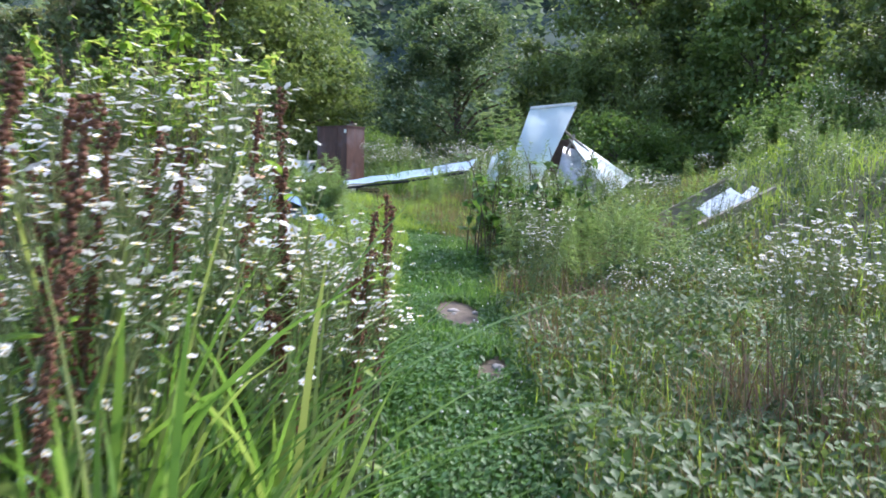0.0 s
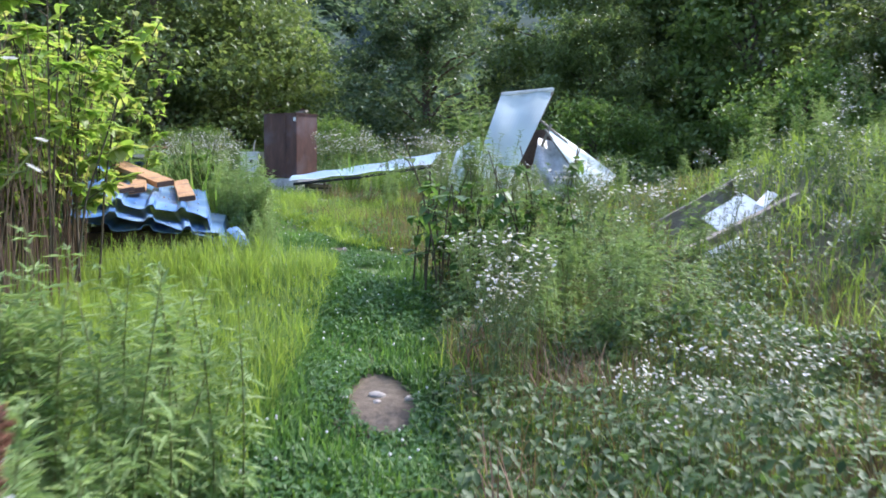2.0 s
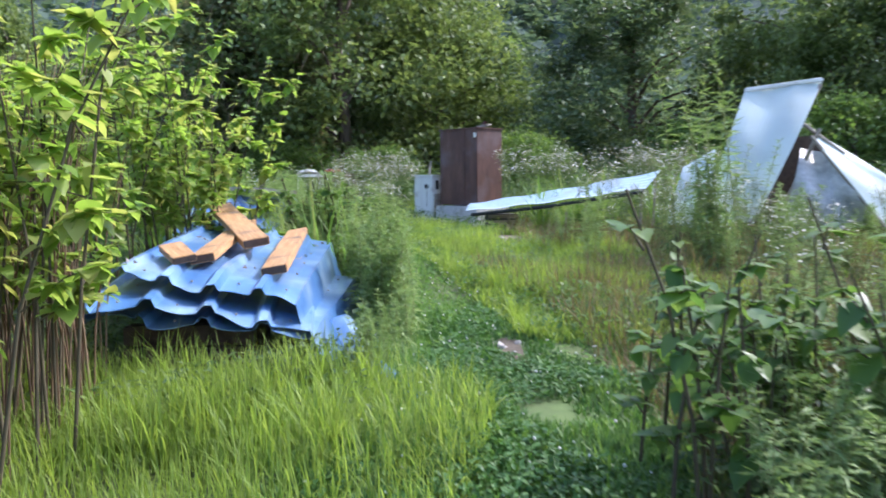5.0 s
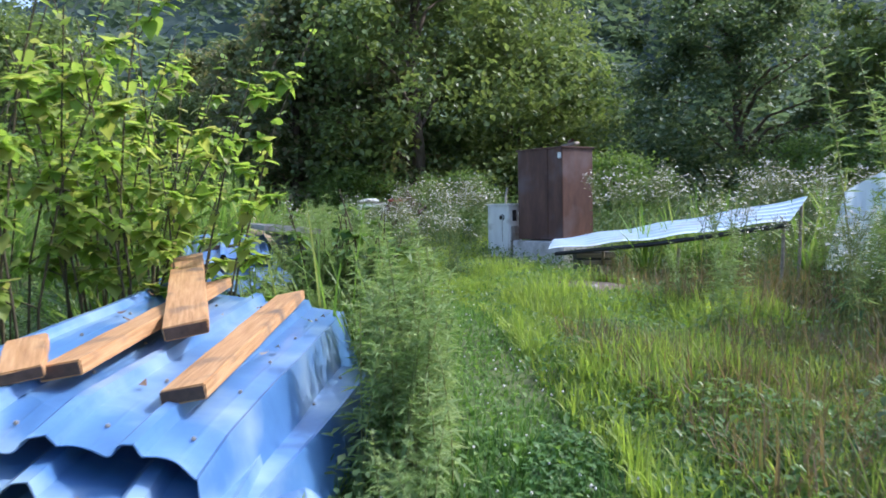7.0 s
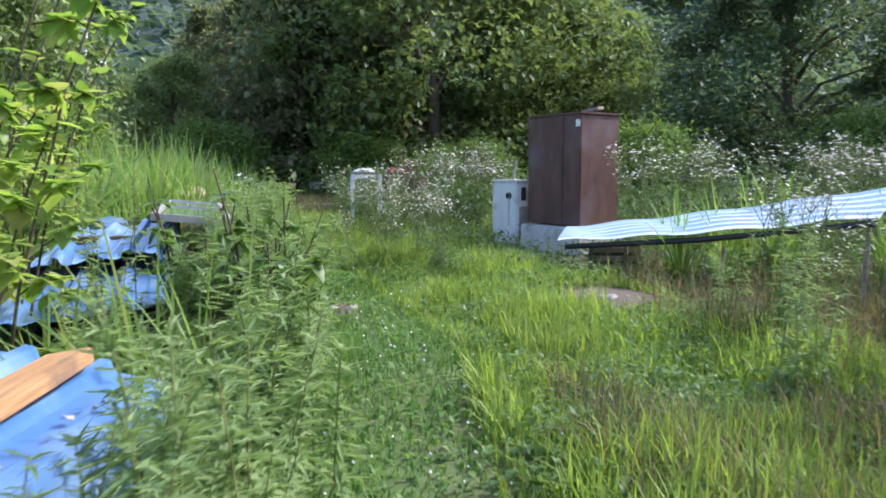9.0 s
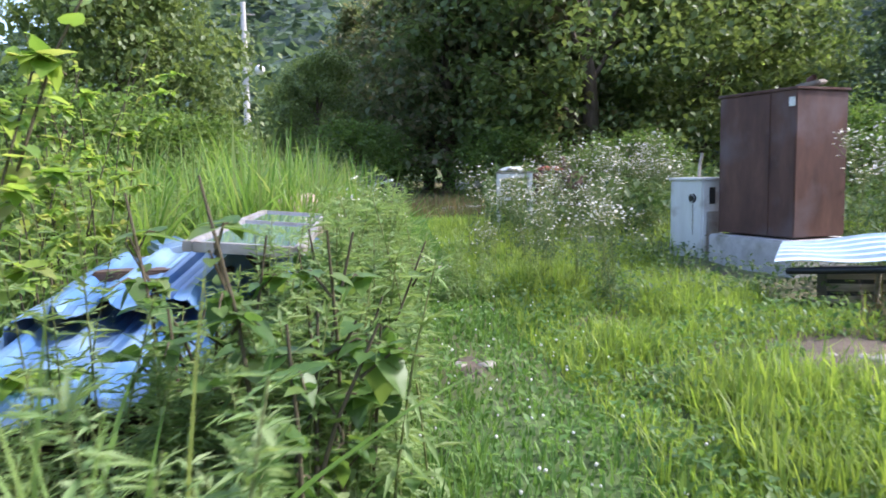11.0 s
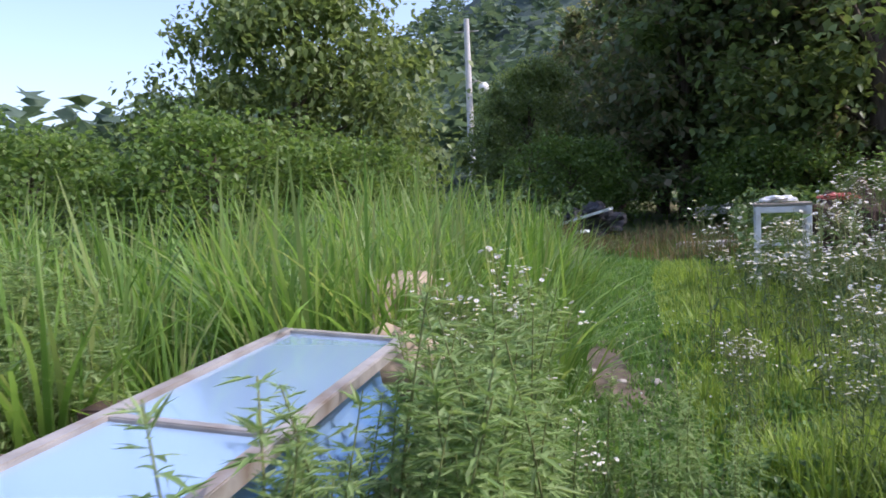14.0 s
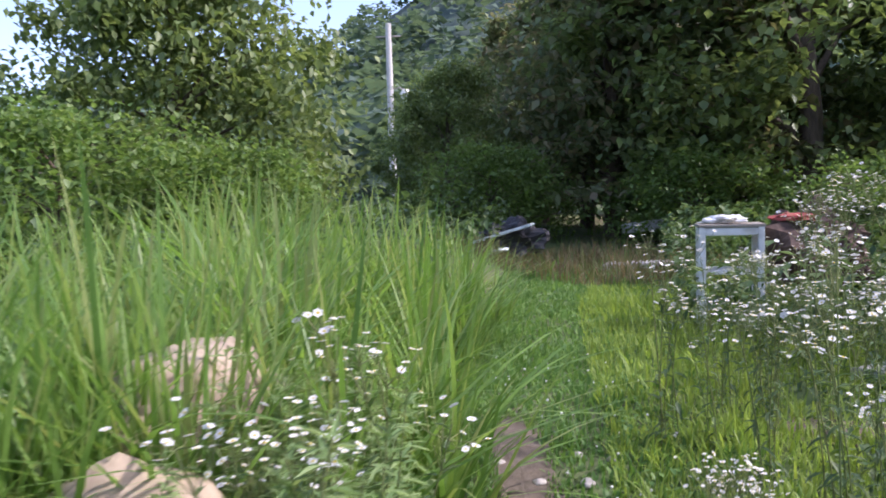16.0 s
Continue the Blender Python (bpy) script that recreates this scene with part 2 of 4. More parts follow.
def turns(yaw, tilt, spin):
    """Rotation matrices Rz(yaw) Rx(tilt) Rz(spin)."""
    n = len(yaw)
    cy, sy, ct, st, cs, ss = np.cos(yaw), np.sin(yaw), np.cos(tilt), np.sin(tilt), np.cos(spin), np.sin(spin)
    a, b, c = np.zeros((n, 3, 3)), np.zeros((n, 3, 3)), np.zeros((n, 3, 3))
    a[:, 0, 0], a[:, 0, 1], a[:, 1, 0], a[:, 1, 1], a[:, 2, 2] = cy, -sy, sy, cy, 1
    b[:, 1, 1], b[:, 1, 2], b[:, 2, 1], b[:, 2, 2], b[:, 0, 0] = ct, -st, st, ct, 1
    c[:, 0, 0], c[:, 0, 1], c[:, 1, 0], c[:, 1, 1], c[:, 2, 2] = cs, -ss, ss, cs, 1
    return a @ b @ c


def scatter(template, pos, rot, scale):
    """Bakes copies of a template (verts, tris) at places, turned and scaled, into one pair of arrays."""
    tv, tt = np.asarray(template[0], float), np.asarray(template[1], int)
    scale = np.asarray(scale, float)
    if scale.ndim == 1:
        scale = np.repeat(scale[:, None], 3, 1)
    v = np.einsum("nij,nkj->nki", rot, tv[None] * scale[:, None, :]) + np.asarray(pos)[:, None, :]
    t = tt[None] + (np.arange(len(pos)) * len(tv))[:, None, None]
    return v.reshape(-1, 3), t.reshape(-1, 3)


def joined(pieces):
    vs, ts, n = [], [], 0
    for v, t in pieces:
        vs.append(v)
        ts.append(np.asarray(t) + n)
        n += len(v)
    return np.concatenate(vs), np.concatenate(ts)


def blade(bend, segs=3):
    """A tapering grass blade of unit height and width that bends forward."""
    v = []
    for i in range(segs):
        f = i / segs
        w = 0.5 * (1 - 0.75 * f * f)
        y, z = bend * f * f, f * (1 - 0.35 * bend * f)
        v += [(-w, y, z), (w, y, z)]
    v.append((0, bend, 1 - 0.35 * bend))
    t = []
    for i in range(segs - 1):
        a = 2 * i
        t += [(a, a + 1, a + 3), (a, a + 3, a + 2)]
    a = 2 * (segs - 1)
    t.append((a, a + 1, a + 2))
    return v, t


LEAF = ([(0, 0, 0), (0.5, 0.45, 0.08), (0, 1, -0.12), (-0.5, 0.45, 0.08)], [(0, 1, 2), (0, 2, 3)])
LANCE = ([(0, 0, 0), (0.5, 0.3, 0.06), (0.36, 0.65, 0.0), (0, 1, -0.2), (-0.36, 0.65, 0.0), (-0.5, 0.3, 0.06), (0, 0.5, -0.03)],
         [(0, 1, 6), (1, 2, 6), (2, 3, 6), (3, 4, 6), (4, 5, 6), (5, 0, 6)])
HEART = ([(0, 0, 0), (0.3, -0.1, 0.05), (0.52, 0.12, 0.07), (0.42, 0.5, 0.03), (0.2, 0.8, -0.05), (0, 1.05, -0.16), (-0.2, 0.8, -0.05), (-0.42, 0.5, 0.03), (-0.52, 0.12, 0.07), (-0.3, -0.1, 0.05), (0, 0.4, -0.03)],
         [(0, 1, 10), (1, 2, 10), (2, 3, 10), (3, 4, 10), (4, 5, 10), (5, 6, 10), (6, 7, 10), (7, 8, 10), (8, 9, 10), (9, 0, 10)])
LOBED = ([(0, 0, 0), (0.09, 0.45, 0.02), (0, 1, -0.12), (-0.09, 0.45, 0.02), (0.16, 0.42, 0.04), (0.5, 0.75, 0), (0.07, 0.3, 0), (-0.16, 0.42, 0.04), (-0.5, 0.75, 0), (-0.07, 0.3, 0), (0.3, 0.2, 0.03), (-0.3, 0.2, 0.03), (0.05, 0.12, 0), (-0.05, 0.12, 0)],
         [(0, 1, 2), (0, 2, 3), (6, 5, 4), (9, 7, 8), (12, 10, 6), (13, 9, 11)])


def disc(n, r, cup):
    v = [(0, 0, 0)] + [(math.cos(2 * math.pi * i / n) * r * (1 if i % 2 else 0.72), math.sin(2 * math.pi * i / n) * r * (1 if i % 2 else 0.72), cup) for i in range(n)]
    return v, [(0, 1 + i, 1 + (i + 1) % n) for i in range(n)]


FLOWER, YOLK = disc(12, 1.0, 0.18), ([(0.36, 0, 0.1), (0, 0.36, 0.1), (-0.36, 0, 0.1), (0, -0.36, 0.1), (0, 0, 0.34)], [(0, 1, 4), (1, 2, 4), (2, 3, 4), (3, 0, 4)])
SEED = ([(1, 0, 0), (0, 1, 0), (-1, 0, 0), (0, -1, 0), (0, 0, 1), (0, 0, -1)], [(0, 1, 4), (1, 2, 4), (2, 3, 4), (3, 0, 4), (1, 0, 5), (2, 1, 5), (3, 2, 5), (0, 3, 5)])


def tube(points, r0, r1, sides=5):
    """A tapering tube along points, as arrays."""
    pts = np.asarray(points, float)
    n = len(pts)
    v, t = [], []
    for i, p in enumerate(pts):
        d = pts[min(i + 1, n - 1)] - pts[max(i - 1, 0)]
        d = d / (np.linalg.norm(d) + 1e-9)
        a = np.cross(d, (0.3, 0.9, 0.31))
        a /= np.linalg.norm(a) + 1e-9
        b = np.cross(d, a)
        r = r0 + (r1 - r0) * i / (n - 1)
        for k in range(sides):
            w = 2 * math.pi * k / sides
            v.append(p + r * (math.cos(w) * a + math.sin(w) * b))
    for i in range(n - 1):
        for k in range(sides):
            a, b = i * sides + k, i * sides + (k + 1) % sides
            t += [(a, b, b + sides), (a, b + sides, a + sides)]
    return np.array(v), np.array(t)


def add_box(bm, size, m=None, bevel=0.0):
    b2 = bmesh.new()
    bmesh.ops.create_cube(b2, size=1, matrix=Matrix.Diagonal((*size, 1)))
    if bevel:
        bmesh.ops.bevel(b2, geom=b2.edges[:], offset=bevel, segments=2, affect="EDGES")
    if m is not None:
        bmesh.ops.transform(b2, matrix=m, verts=b2.verts)
    me = bpy.data.meshes.new("tmp")
    b2.to_mesh(me)
    b2.free()
    bm.from_mesh(me)
    bpy.data.meshes.remove(me)
    return bm


def box(size, m=None, bevel=0.0):
    return add_box(bmesh.new(), size, m, bevel)


def sheet(fn, nu, nv, thick):
    """A thin solid sheet over a grid: fn(u, v) gives the place of its top."""
    bm = bmesh.new()
    g = [[bm.verts.new(fn(i / nu, j / nv)) for j in range(nv + 1)] for i in range(nu + 1)]
    for i in range(nu):
        for j in range(nv):
            bm.faces.new((g[i][j], g[i + 1][j], g[i + 1][j + 1], g[i][j + 1]))
    bmesh.ops.recalc_face_normals(bm, faces=bm.faces[:])
    bmesh.ops.solidify(bm, geom=bm.faces[:], thickness=thick)
    return bm


# ---- the lie of the land ----
PY = [-30, 0, 6, 9.5, 12, 15.5, 17.5, 20, 24, 28, 60]
PX = [0, 0.1, 0.15, -0.3, -1.0, -2.6, -4.2, -6.3, -9.2, -11.5, -30]
GY = [-60, 0, 6, 9, 12, 17, 22, 40, 60]
GZ = [-0.5, 0.0, 0.27, 0.48, 0.63, 0.87, 0.98, 1.3, 2.0]


def path_x(y):
    return np.interp(y, PY, PX)


def smooth(a, lo, hi):
    f = np.clip((np.asarray(a, float) - lo) / (hi - lo), 0, 1)
    return f * f * (3 - 2 * f)


def land(x, y):
    """Height of the ground."""
    x, y = np.asarray(x, float), np.asarray(y, float)
    z = np.interp(y, GY, GZ)
    z = z + 1.25 * smooth(x, 2.8, 5.8) * smooth(y, 0, 6) * (1 - smooth(y, 12.5, 18)) * (1 - 0.6 * smooth(x, 8, 16))
    z = z + 0.32 * smooth(path_x(y) - x, 0.7, 2.2) * smooth(y, 13, 16)
    z = z + 0.05 * np.sin(1.7 * x + 0.6 * y) * np.sin(1.1 * y - 0.4 * x) + 0.02 * np.sin(4.1 * x) * np.sin(3.7 * y)
    far = np.hypot(x + 3, y - 15)
    return z + 0.0 * far


def land1(x, y):
    return float(land(x, y))


ax = np.concatenate([-np.geomspace(600, 13, 26), np.arange(-12, 9.01, 0.25), np.geomspace(10, 600, 26)])
ay = np.concatenate([-np.geomspace(600, 5, 24), np.arange(-4, 30.01, 0.25), np.geomspace(31, 600, 24)])
gx, gy = np.meshgrid(ax, ay, indexing="ij")
gv = np.stack([gx.ravel(), gy.ravel(), land(gx, gy).ravel()], 1)
ii, jj = np.meshgrid(np.arange(len(ax) - 1), np.arange(len(ay) - 1), indexing="ij")
q = (ii * len(ay) + jj).ravel()
n1 = len(ay)
gt = np.concatenate([np.stack([q, q + n1, q + n1 + 1], 1), np.stack([q, q + n1 + 1, q + 1], 1)])
tagged(fast_part("ground", gv, gt, M_GROUND, smooth=True), "uneven overgrown meadow ground rising gently along a trodden path", "ground", kind="structure")

# bare trodden spots along the path: x, y, half length, half width, turn
DIRT = [(0.18, 6.65, 0.72, 0.27, 96), (0.35, 4.9, 0.35, 0.15, 80), (-0.5, 11.3, 0.5, 0.13, 108), (-3.6, 16.5, 0.25, 0.1, 125), (-6.55, 20.1, 0.95, 0.22, 133),
        (-1.5, 17.4, 0.7, 0.75, 10), (-5.2, 21.6, 0.8, 0.35, 20), (-3.3, 20.4, 0.55, 0.3, 60)]
for x, y, a, b, w in DIRT:
    c, s = math.cos(radians(w)), math.sin(radians(w))
    v, t, rings, n = [], [], 7, 40
    for i in range(rings + 1):
        for k in range(n):
            f = 2 * math.pi * k / n
            wob = 1 + 0.3 * noise.noise((x + 1.6 * math.cos(f), y + 1.6 * math.sin(f), 0)) + 0.3 * noise.noise((5 * math.cos(f), 5 * math.sin(f), x))
            p, r = a * wob * (i + 0.02) / rings * math.cos(f), b * wob * (i + 0.02) / rings * math.sin(f)
            px, py = x + c * p - s * r, y + s * p + c * r
            v.append((px, py, land1(px, py) + 0.012 * (1 - (i / rings) ** 4) - 0.012 * (i == rings) + 0.008 * noise.noise((px * 7, py * 7, 1))))
    for i in range(rings):
        for k in range(n):
            p, r = i * n + k, i * n + (k + 1) % n
            t += [(p, r, r + n), (p, r + n, p + n)]
    tagged(fast_part("dirt_patch", v, t, M_DIRT), "bare brown trodden earth showing through the grass", "ground", kind="structure")


def in_dirt(x, y):
    hit = np.zeros(len(x), bool)
    for cx, cy, a, b, w in DIRT:
        c, s = math.cos(radians(w)), math.sin(radians(w))
        u, v = c * (x - cx) + s * (y - cy), -s * (x - cx) + c * (y - cy)
        hit |= (u / a) ** 2 + (v / b) ** 2 < 0.4
    return hit


# footprints kept free of plants: x, y, half sizes, turn
CLEAR = [(-2.6, 11.55, 0.82, 1.32, 16), (-4.98, 16.33, 0.3, 1.3, 38), (-2.6, 21.3, 0.75, 0.7, -36), (-3.6, 21.75, 0.35, 0.3, -36), (-4.25, 14.3, 0.5, 0.75, 38), (3.7, 11.75, 0.6, 0.4, 12), (3.65, 10.95, 0.8, 0.42, 12)]


def in_clear(x, y, grow=0.0):
    hit = np.zeros(len(x), bool)
    for cx, cy, a, b, w in CLEAR:
        c, s = math.cos(radians(w)), math.sin(radians(w))
        u, v = c * (x - cx) + s * (y - cy), -s * (x - cx) + c * (y - cy)
        hit |= (abs(u) < a + grow) & (abs(v) < b + grow)
    return hit


# hills beyond the trees
def hill_height(x, y):
    r = np.hypot(x, y - 15)
    ang = np.arctan2(x, y - 15)
    top = np.interp(np.degrees(ang), [-180, -100, -75, -62, -52, -40, -20, 10, 40, 90, 180], [8, 8, 14, 34, 62, 95, 110, 105, 95, 40, 8])
    return 1.0 + top * smooth(r, 70, 330) * (1 + 0.08 * np.sin(ang * 9) + 0.05 * np.sin(ang * 23 + 1))


hr, ha = np.linspace(60, 420, 40), np.linspace(-math.pi, math.pi, 181)
rr, aa = np.meshgrid(hr, ha, indexing="ij")
hx, hy = rr * np.sin(aa), 15 + rr * np.cos(aa)
hv = np.stack([hx.ravel(), hy.ravel(), (hill_height(hx, hy) - 2.2 * (rr < 65)).ravel()], 1)
ii, jj = np.meshgrid(np.arange(len(hr) - 1), np.arange(len(ha) - 1), indexing="ij")
q = (ii * len(ha) + jj).ravel()
n1 = len(ha)
ht = np.concatenate([np.stack([q, q + n1 + 1, q + n1], 1), np.stack([q, q + 1, q + n1 + 1], 1)])
tagged(fast_part("backdrop_hill", hv, ht, M_HILL_HAZE, smooth=True), "wooded green hills in haze-tinted colour rising round the valley", "hill", kind="structure")
n = 2100
wa, wr = rs.uniform(radians(-95), radians(60), n), rs.uniform(70, 330, n)
wx, wy = wr * np.sin(wa), 15 + wr * np.cos(wa)
crown = rs.uniform(3.0, 6.0, n)
k = 40
d = rs.normal(size=(n, k, 3))
d /= np.linalg.norm(d, axis=2, keepdims=True)
d[:, :, 2] = abs(d[:, :, 2]) * 1.3
cp = np.stack([wx, wy, hill_height(wx, wy) + crown * 0.7], 1)[:, None] + d * crown[:, None, None] * rs.uniform(0.7, 1.05, (n, k, 1))
cp = cp.reshape(-1, 3)
v, t = scatter(LEAF, cp, turns(rs.uniform(0, 6.3, n * k), rs.uniform(-0.9, 0.9, n * k), rs.uniform(0, 6.3, n * k)), np.repeat(crown, k) * 0.42)
tagged(fast_part("hill_woods", v, t, M_FAR_HAZE), "dense far green woods, tinted bluish for haze, covering the hillside", "woods", kind="stuff")

# ---- trees ----


def tree_meshes(seed, h, r, leaf, count, material, low=0.25, layered=False):
    """Trunk with limbs and a crown of leaf clumps, as two meshes round the origin."""
    g = np.random.RandomState(seed)
    pieces = [tube([(0, 0, -0.3), (0.1, 0.05, h * 0.25), (-0.1, 0.1, h * 0.5), (0.05, 0, h * 0.85)], 0.028 * h, 0.006 * h, 8)]
    clumps = []
    m = 120
    for i in range(m):
        f = low + (1 - low) * ((i + g.rand()) / m)
        a = g.rand() * 6.283
        shape = math.sin(math.pi * (0.3 + 0.64 * (f - low) / (1 - low))) ** 0.7 if not layered else (1.05 - f) ** 0.8
        rad = r * shape * (0.2 + 0.85 * g.rand() ** 0.5) * (0.75 + 0.4 * g.rand())
        c = np.array((math.cos(a) * rad, math.sin(a) * rad, h * f))
        clumps.append(c)
        if i % 6 == 0:
            z0 = h * max(0.15, f - 0.22)
            pieces.append(tube([(0, 0, z0), c * (0.5, 0.5, 1) * 0.6 + np.array((0, 0, z0 * 0.4)), c], 0.01 * h, 0.002 * h, 5))
    clumps = np.array(clumps)
    size = g.uniform(0.09, 0.3, m) * r
    idx = g.randint(0, m, count)
    d = g.normal(size=(count, 3))
    d /= np.linalg.norm(d, axis=1, keepdims=True)
    p = clumps[idx] + d * (size[idx] * g.uniform(0.3, 1.4, count))[:, None] * ((1.25, 1.25, 0.35) if layered else (1.1, 1.1, 0.8))
    v, t = scatter(LEAF, p, turns(g.uniform(0, 6.283, count), g.normal(-0.5, 0.6, count), g.uniform(-0.6, 0.6, count)), np.stack([g.uniform(0.6, 0.9, count) * leaf, g.uniform(0.7, 1.3, count) * leaf, np.full(count, leaf)], 1))
    tv, tt = joined(pieces)
    return fast_mesh("trunk", tv, tt, M_BARK, True), fast_mesh("crown", v, t, material)


TREES = {
    "dark": tree_meshes(1, 12, 5.2, 0.22, 34000, M_TREE_DARK, 0.03),
    "mid": tree_meshes(2, 11, 4.6, 0.22, 32000, M_TREE, 0.03),
    "light": tree_meshes(3, 10, 4.0, 0.30, 14000, M_TREE_LIGHT, 0.03),
    "pine": tree_meshes(4, 12, 3.8, 0.36, 9000, M_NEEDLE, 0.12, True),
    "near": tree_meshes(5, 7.2, 4.4, 0.22, 24000, M_TREE, 0.1),
    "bush": tree_meshes(6, 3.4, 2.4, 0.13, 10000, M_BUSH, 0.02),
}
WORDS = {"dark": "broad dark green leafy tree with dense crown", "mid": "tall green broadleaf tree at the meadow edge", "light": "light green young tree at the meadow edge",
         "pine": "dark green pine with layered branches", "near": "spreading green tree with drooping leaves above reeds", "bush": "rounded bright green bush behind tall reeds"}


def tree(kind, x, y, s=1.0, turn=0.0, wide=1.0):
    ob = thing("bush" if kind == "bush" else "tree", WORDS[kind], "bush" if kind == "bush" else "tree", group="trees round the meadow")
    for name, me in zip(("trunk", "crown"), TREES[kind]):
        o = new(name, me)
        o.parent = ob
    ob.matrix_basis = Matrix.LocRotScale((x, y, land1(x, y) - 0.1), Euler((0, 0, radians(turn))), (s * wide, s * wide, s))
    return ob


for row in [("mid", -10.2, 35, 1.0, 10, 1.05), ("dark", 0.8, 38, 0.7, 40, 1.25), ("light", -5.6, 43, 0.68, 80), ("mid", 8.4, 35, 0.92, 120, 1.1), ("mid", 6.6, 31, 0.55, 30),
            ("dark", 14.5, 33, 0.95, 200), ("light", 11.5, 29, 0.75, 310), ("mid", 20, 28, 1.0, 15), ("mid", 16.5, 24.5, 0.85, 75), ("dark", 24, 20, 1.0, 95),
            ("pine", -12.2, 35.5, 0.85, 150), ("pine", -14.4, 33.8, 0.7, 310), ("mid", -8.0, 40, 0.9, 200), ("pine", -16.6, 36, 0.68, 0), ("pine", -19.5, 38, 0.64, 200), ("pine", -22, 41, 0.66, 60), ("mid", -18.2, 32.0, 0.4, 20), ("pine", -26.5, 44.5, 0.72, 120), ("pine", -19.5, 45, 0.9, 220), ("mid", -23.0, 36.0, 0.36, 250),
            ("pine", -31, 49, 0.66, 30), ("pine", -34, 58, 0.8, 10), ("light", -46, 60, 0.5, 75), ("light", -37, 62, 0.72, 170),
            ("near", -16.7, 23.6, 0.76, 30, 0.85), ("near", -21.5, 20.0, 0.36, 140, 1.1), ("bush", -13.6, 20.4, 0.66, 0, 1.2), ("bush", -15.2, 18.4, 0.66, 90, 1.2), ("bush", -13.4, 22.6, 0.55, 45, 1.2), ("bush", -17.5, 16.0, 0.62, 200, 1.3),
            ("light", -30, 16, 0.35, 80), ("bush", -2.6, 30, 0.6, 60, 1.3), ("bush", 2.5, 31, 0.7, 20, 1.2), ("bush", 6.0, 27.5, 0.8, 280, 1.2),
            # the last tree is added unseen behind the camera to close in the light
            ("bush", -11.2, 32.0, 0.6, 300, 1.3), ("bush", -15.5, 30.5, 0.62, 35, 1.3), ("bush", 11, 24, 1.0, 75), ("bush", -7.4, 30.5, 0.5, 170, 1.4), ("dark", -16, -14, 0.9, 0)]:
    tree(*row)

# ---- rusted tank on its plinth ----
tank = thing("oil_tank", "tall rusted brown steel tank standing on a concrete plinth", "tank", pose(-2.66, 21.52, 1.0, 0, 0, -36))
part("plinth_body", box((1.22, 0.9, 0.62), pose(0.05, -0.02, -0.03), 0.02), M_CONCRETE, tank, "pale cracked concrete plinth")
body = box((1.08, 0.7, 1.48), pose(0, 0, 1.04), 0.012)
part("body", body, M_RUST, tank)
part("seam", box((0.05, 0.012, 1.46), pose(0.18, -0.354, 1.04), 0.003), M_RUST, tank, "raised welded seam")
part("top_rim", box((1.12, 0.74, 0.03), pose(0, 0, 1.79), 0.008), M_RUST, tank)
part("label_plate", box((0.075, 0.012, 0.09), pose(0.49, -0.357, 1.66), 0.002), M_ENAMEL, tank, "small white plate on the rusty side")
v, t = tube([(0.25, 0.1, 1.8), (0.27, 0.1, 1.9), (0.33, 0.1, 1.93)], 0.04, 0.035, 8)
fast_part("filler_pipe", v, t, M_RUST, tank)
part("cap", box((0.26, 0.2, 0.05), pose(0.36, 0.02, 1.85, 6, -8, 20), 0.015), M_GREYWOOD, tank, "crumpled grey cover")

# ---- white metal cabinet ----
cab = thing("metal_cabinet", "old dirty white enamel machine cabinet among weeds", "cabinet", pose(-3.62, 21.86, 0.95, 0, 0, -34))
part("housing", box((0.56, 0.32, 0.92), pose(0, 0, 0.46), 0.02), M_ENAMEL, cab)
part("lid", box((0.59, 0.35, 0.035), pose(0, 0, 0.94), 0.01), M_ENAMEL, cab)
v, t = tube([(0.12, -0.155, 0.72), (0.12, -0.18, 0.72)], 0.055, 0.05, 14)
fast_part("dial", v, t, M_BLACK, cab, "round black dial")
part("dial_face", box((0.06, 0.012, 0.06), pose(0.12, -0.181, 0.72), 0.004), M_BLACK, cab)
part("stain_strip", box((0.012, 0.004, 0.36), pose(0.12, -0.161, 0.48)), M_GREYWOOD, cab, "grey run-off streak")
part("slot", box((0.008, 0.09, 0.19), pose(0.281, -0.02, 0.75), 0.003), M_BLACK, cab, "dark upright slot")
part("side_panel", box((0.012, 0.2, 0.5), pose(0.28, 0.0, 0.32), 0.004), M_ALU, cab, "recessed grey side panel")
v, t = tube([(-0.02, 0.05, 0.95), (-0.01, 0.05, 1.1), (0.02, 0.06, 1.24)], 0.02, 0.018, 6)
fast_part("pipe", v, t, M_ALU, cab)

# ---- long faded sheet propped up beside the tank ----
long_sheet = thing("roof_sheet", "long faded pale blue roofing sheet propped above weeds", "metal sheet")


def long_fn(u, w):
    near = np.array((-2.3, 19.05, 1.27)) * (1 - u) + np.array((0.62, 17.75, 1.66)) * u
    far = np.array((-2.35, 19.75, 1.36)) * (1 - u) + np.array((0.85, 18.25, 1.90)) * u
    p = near * (1 - w) + far * w
    rib = 0.018 if (w * 5) % 1 > 0.7 else 0.0
    return (p[0], p[1], p[2] + rib - 0.025 * math.sin(math.pi * u) + 0.012 * math.sin(23 * u + 3 * w))


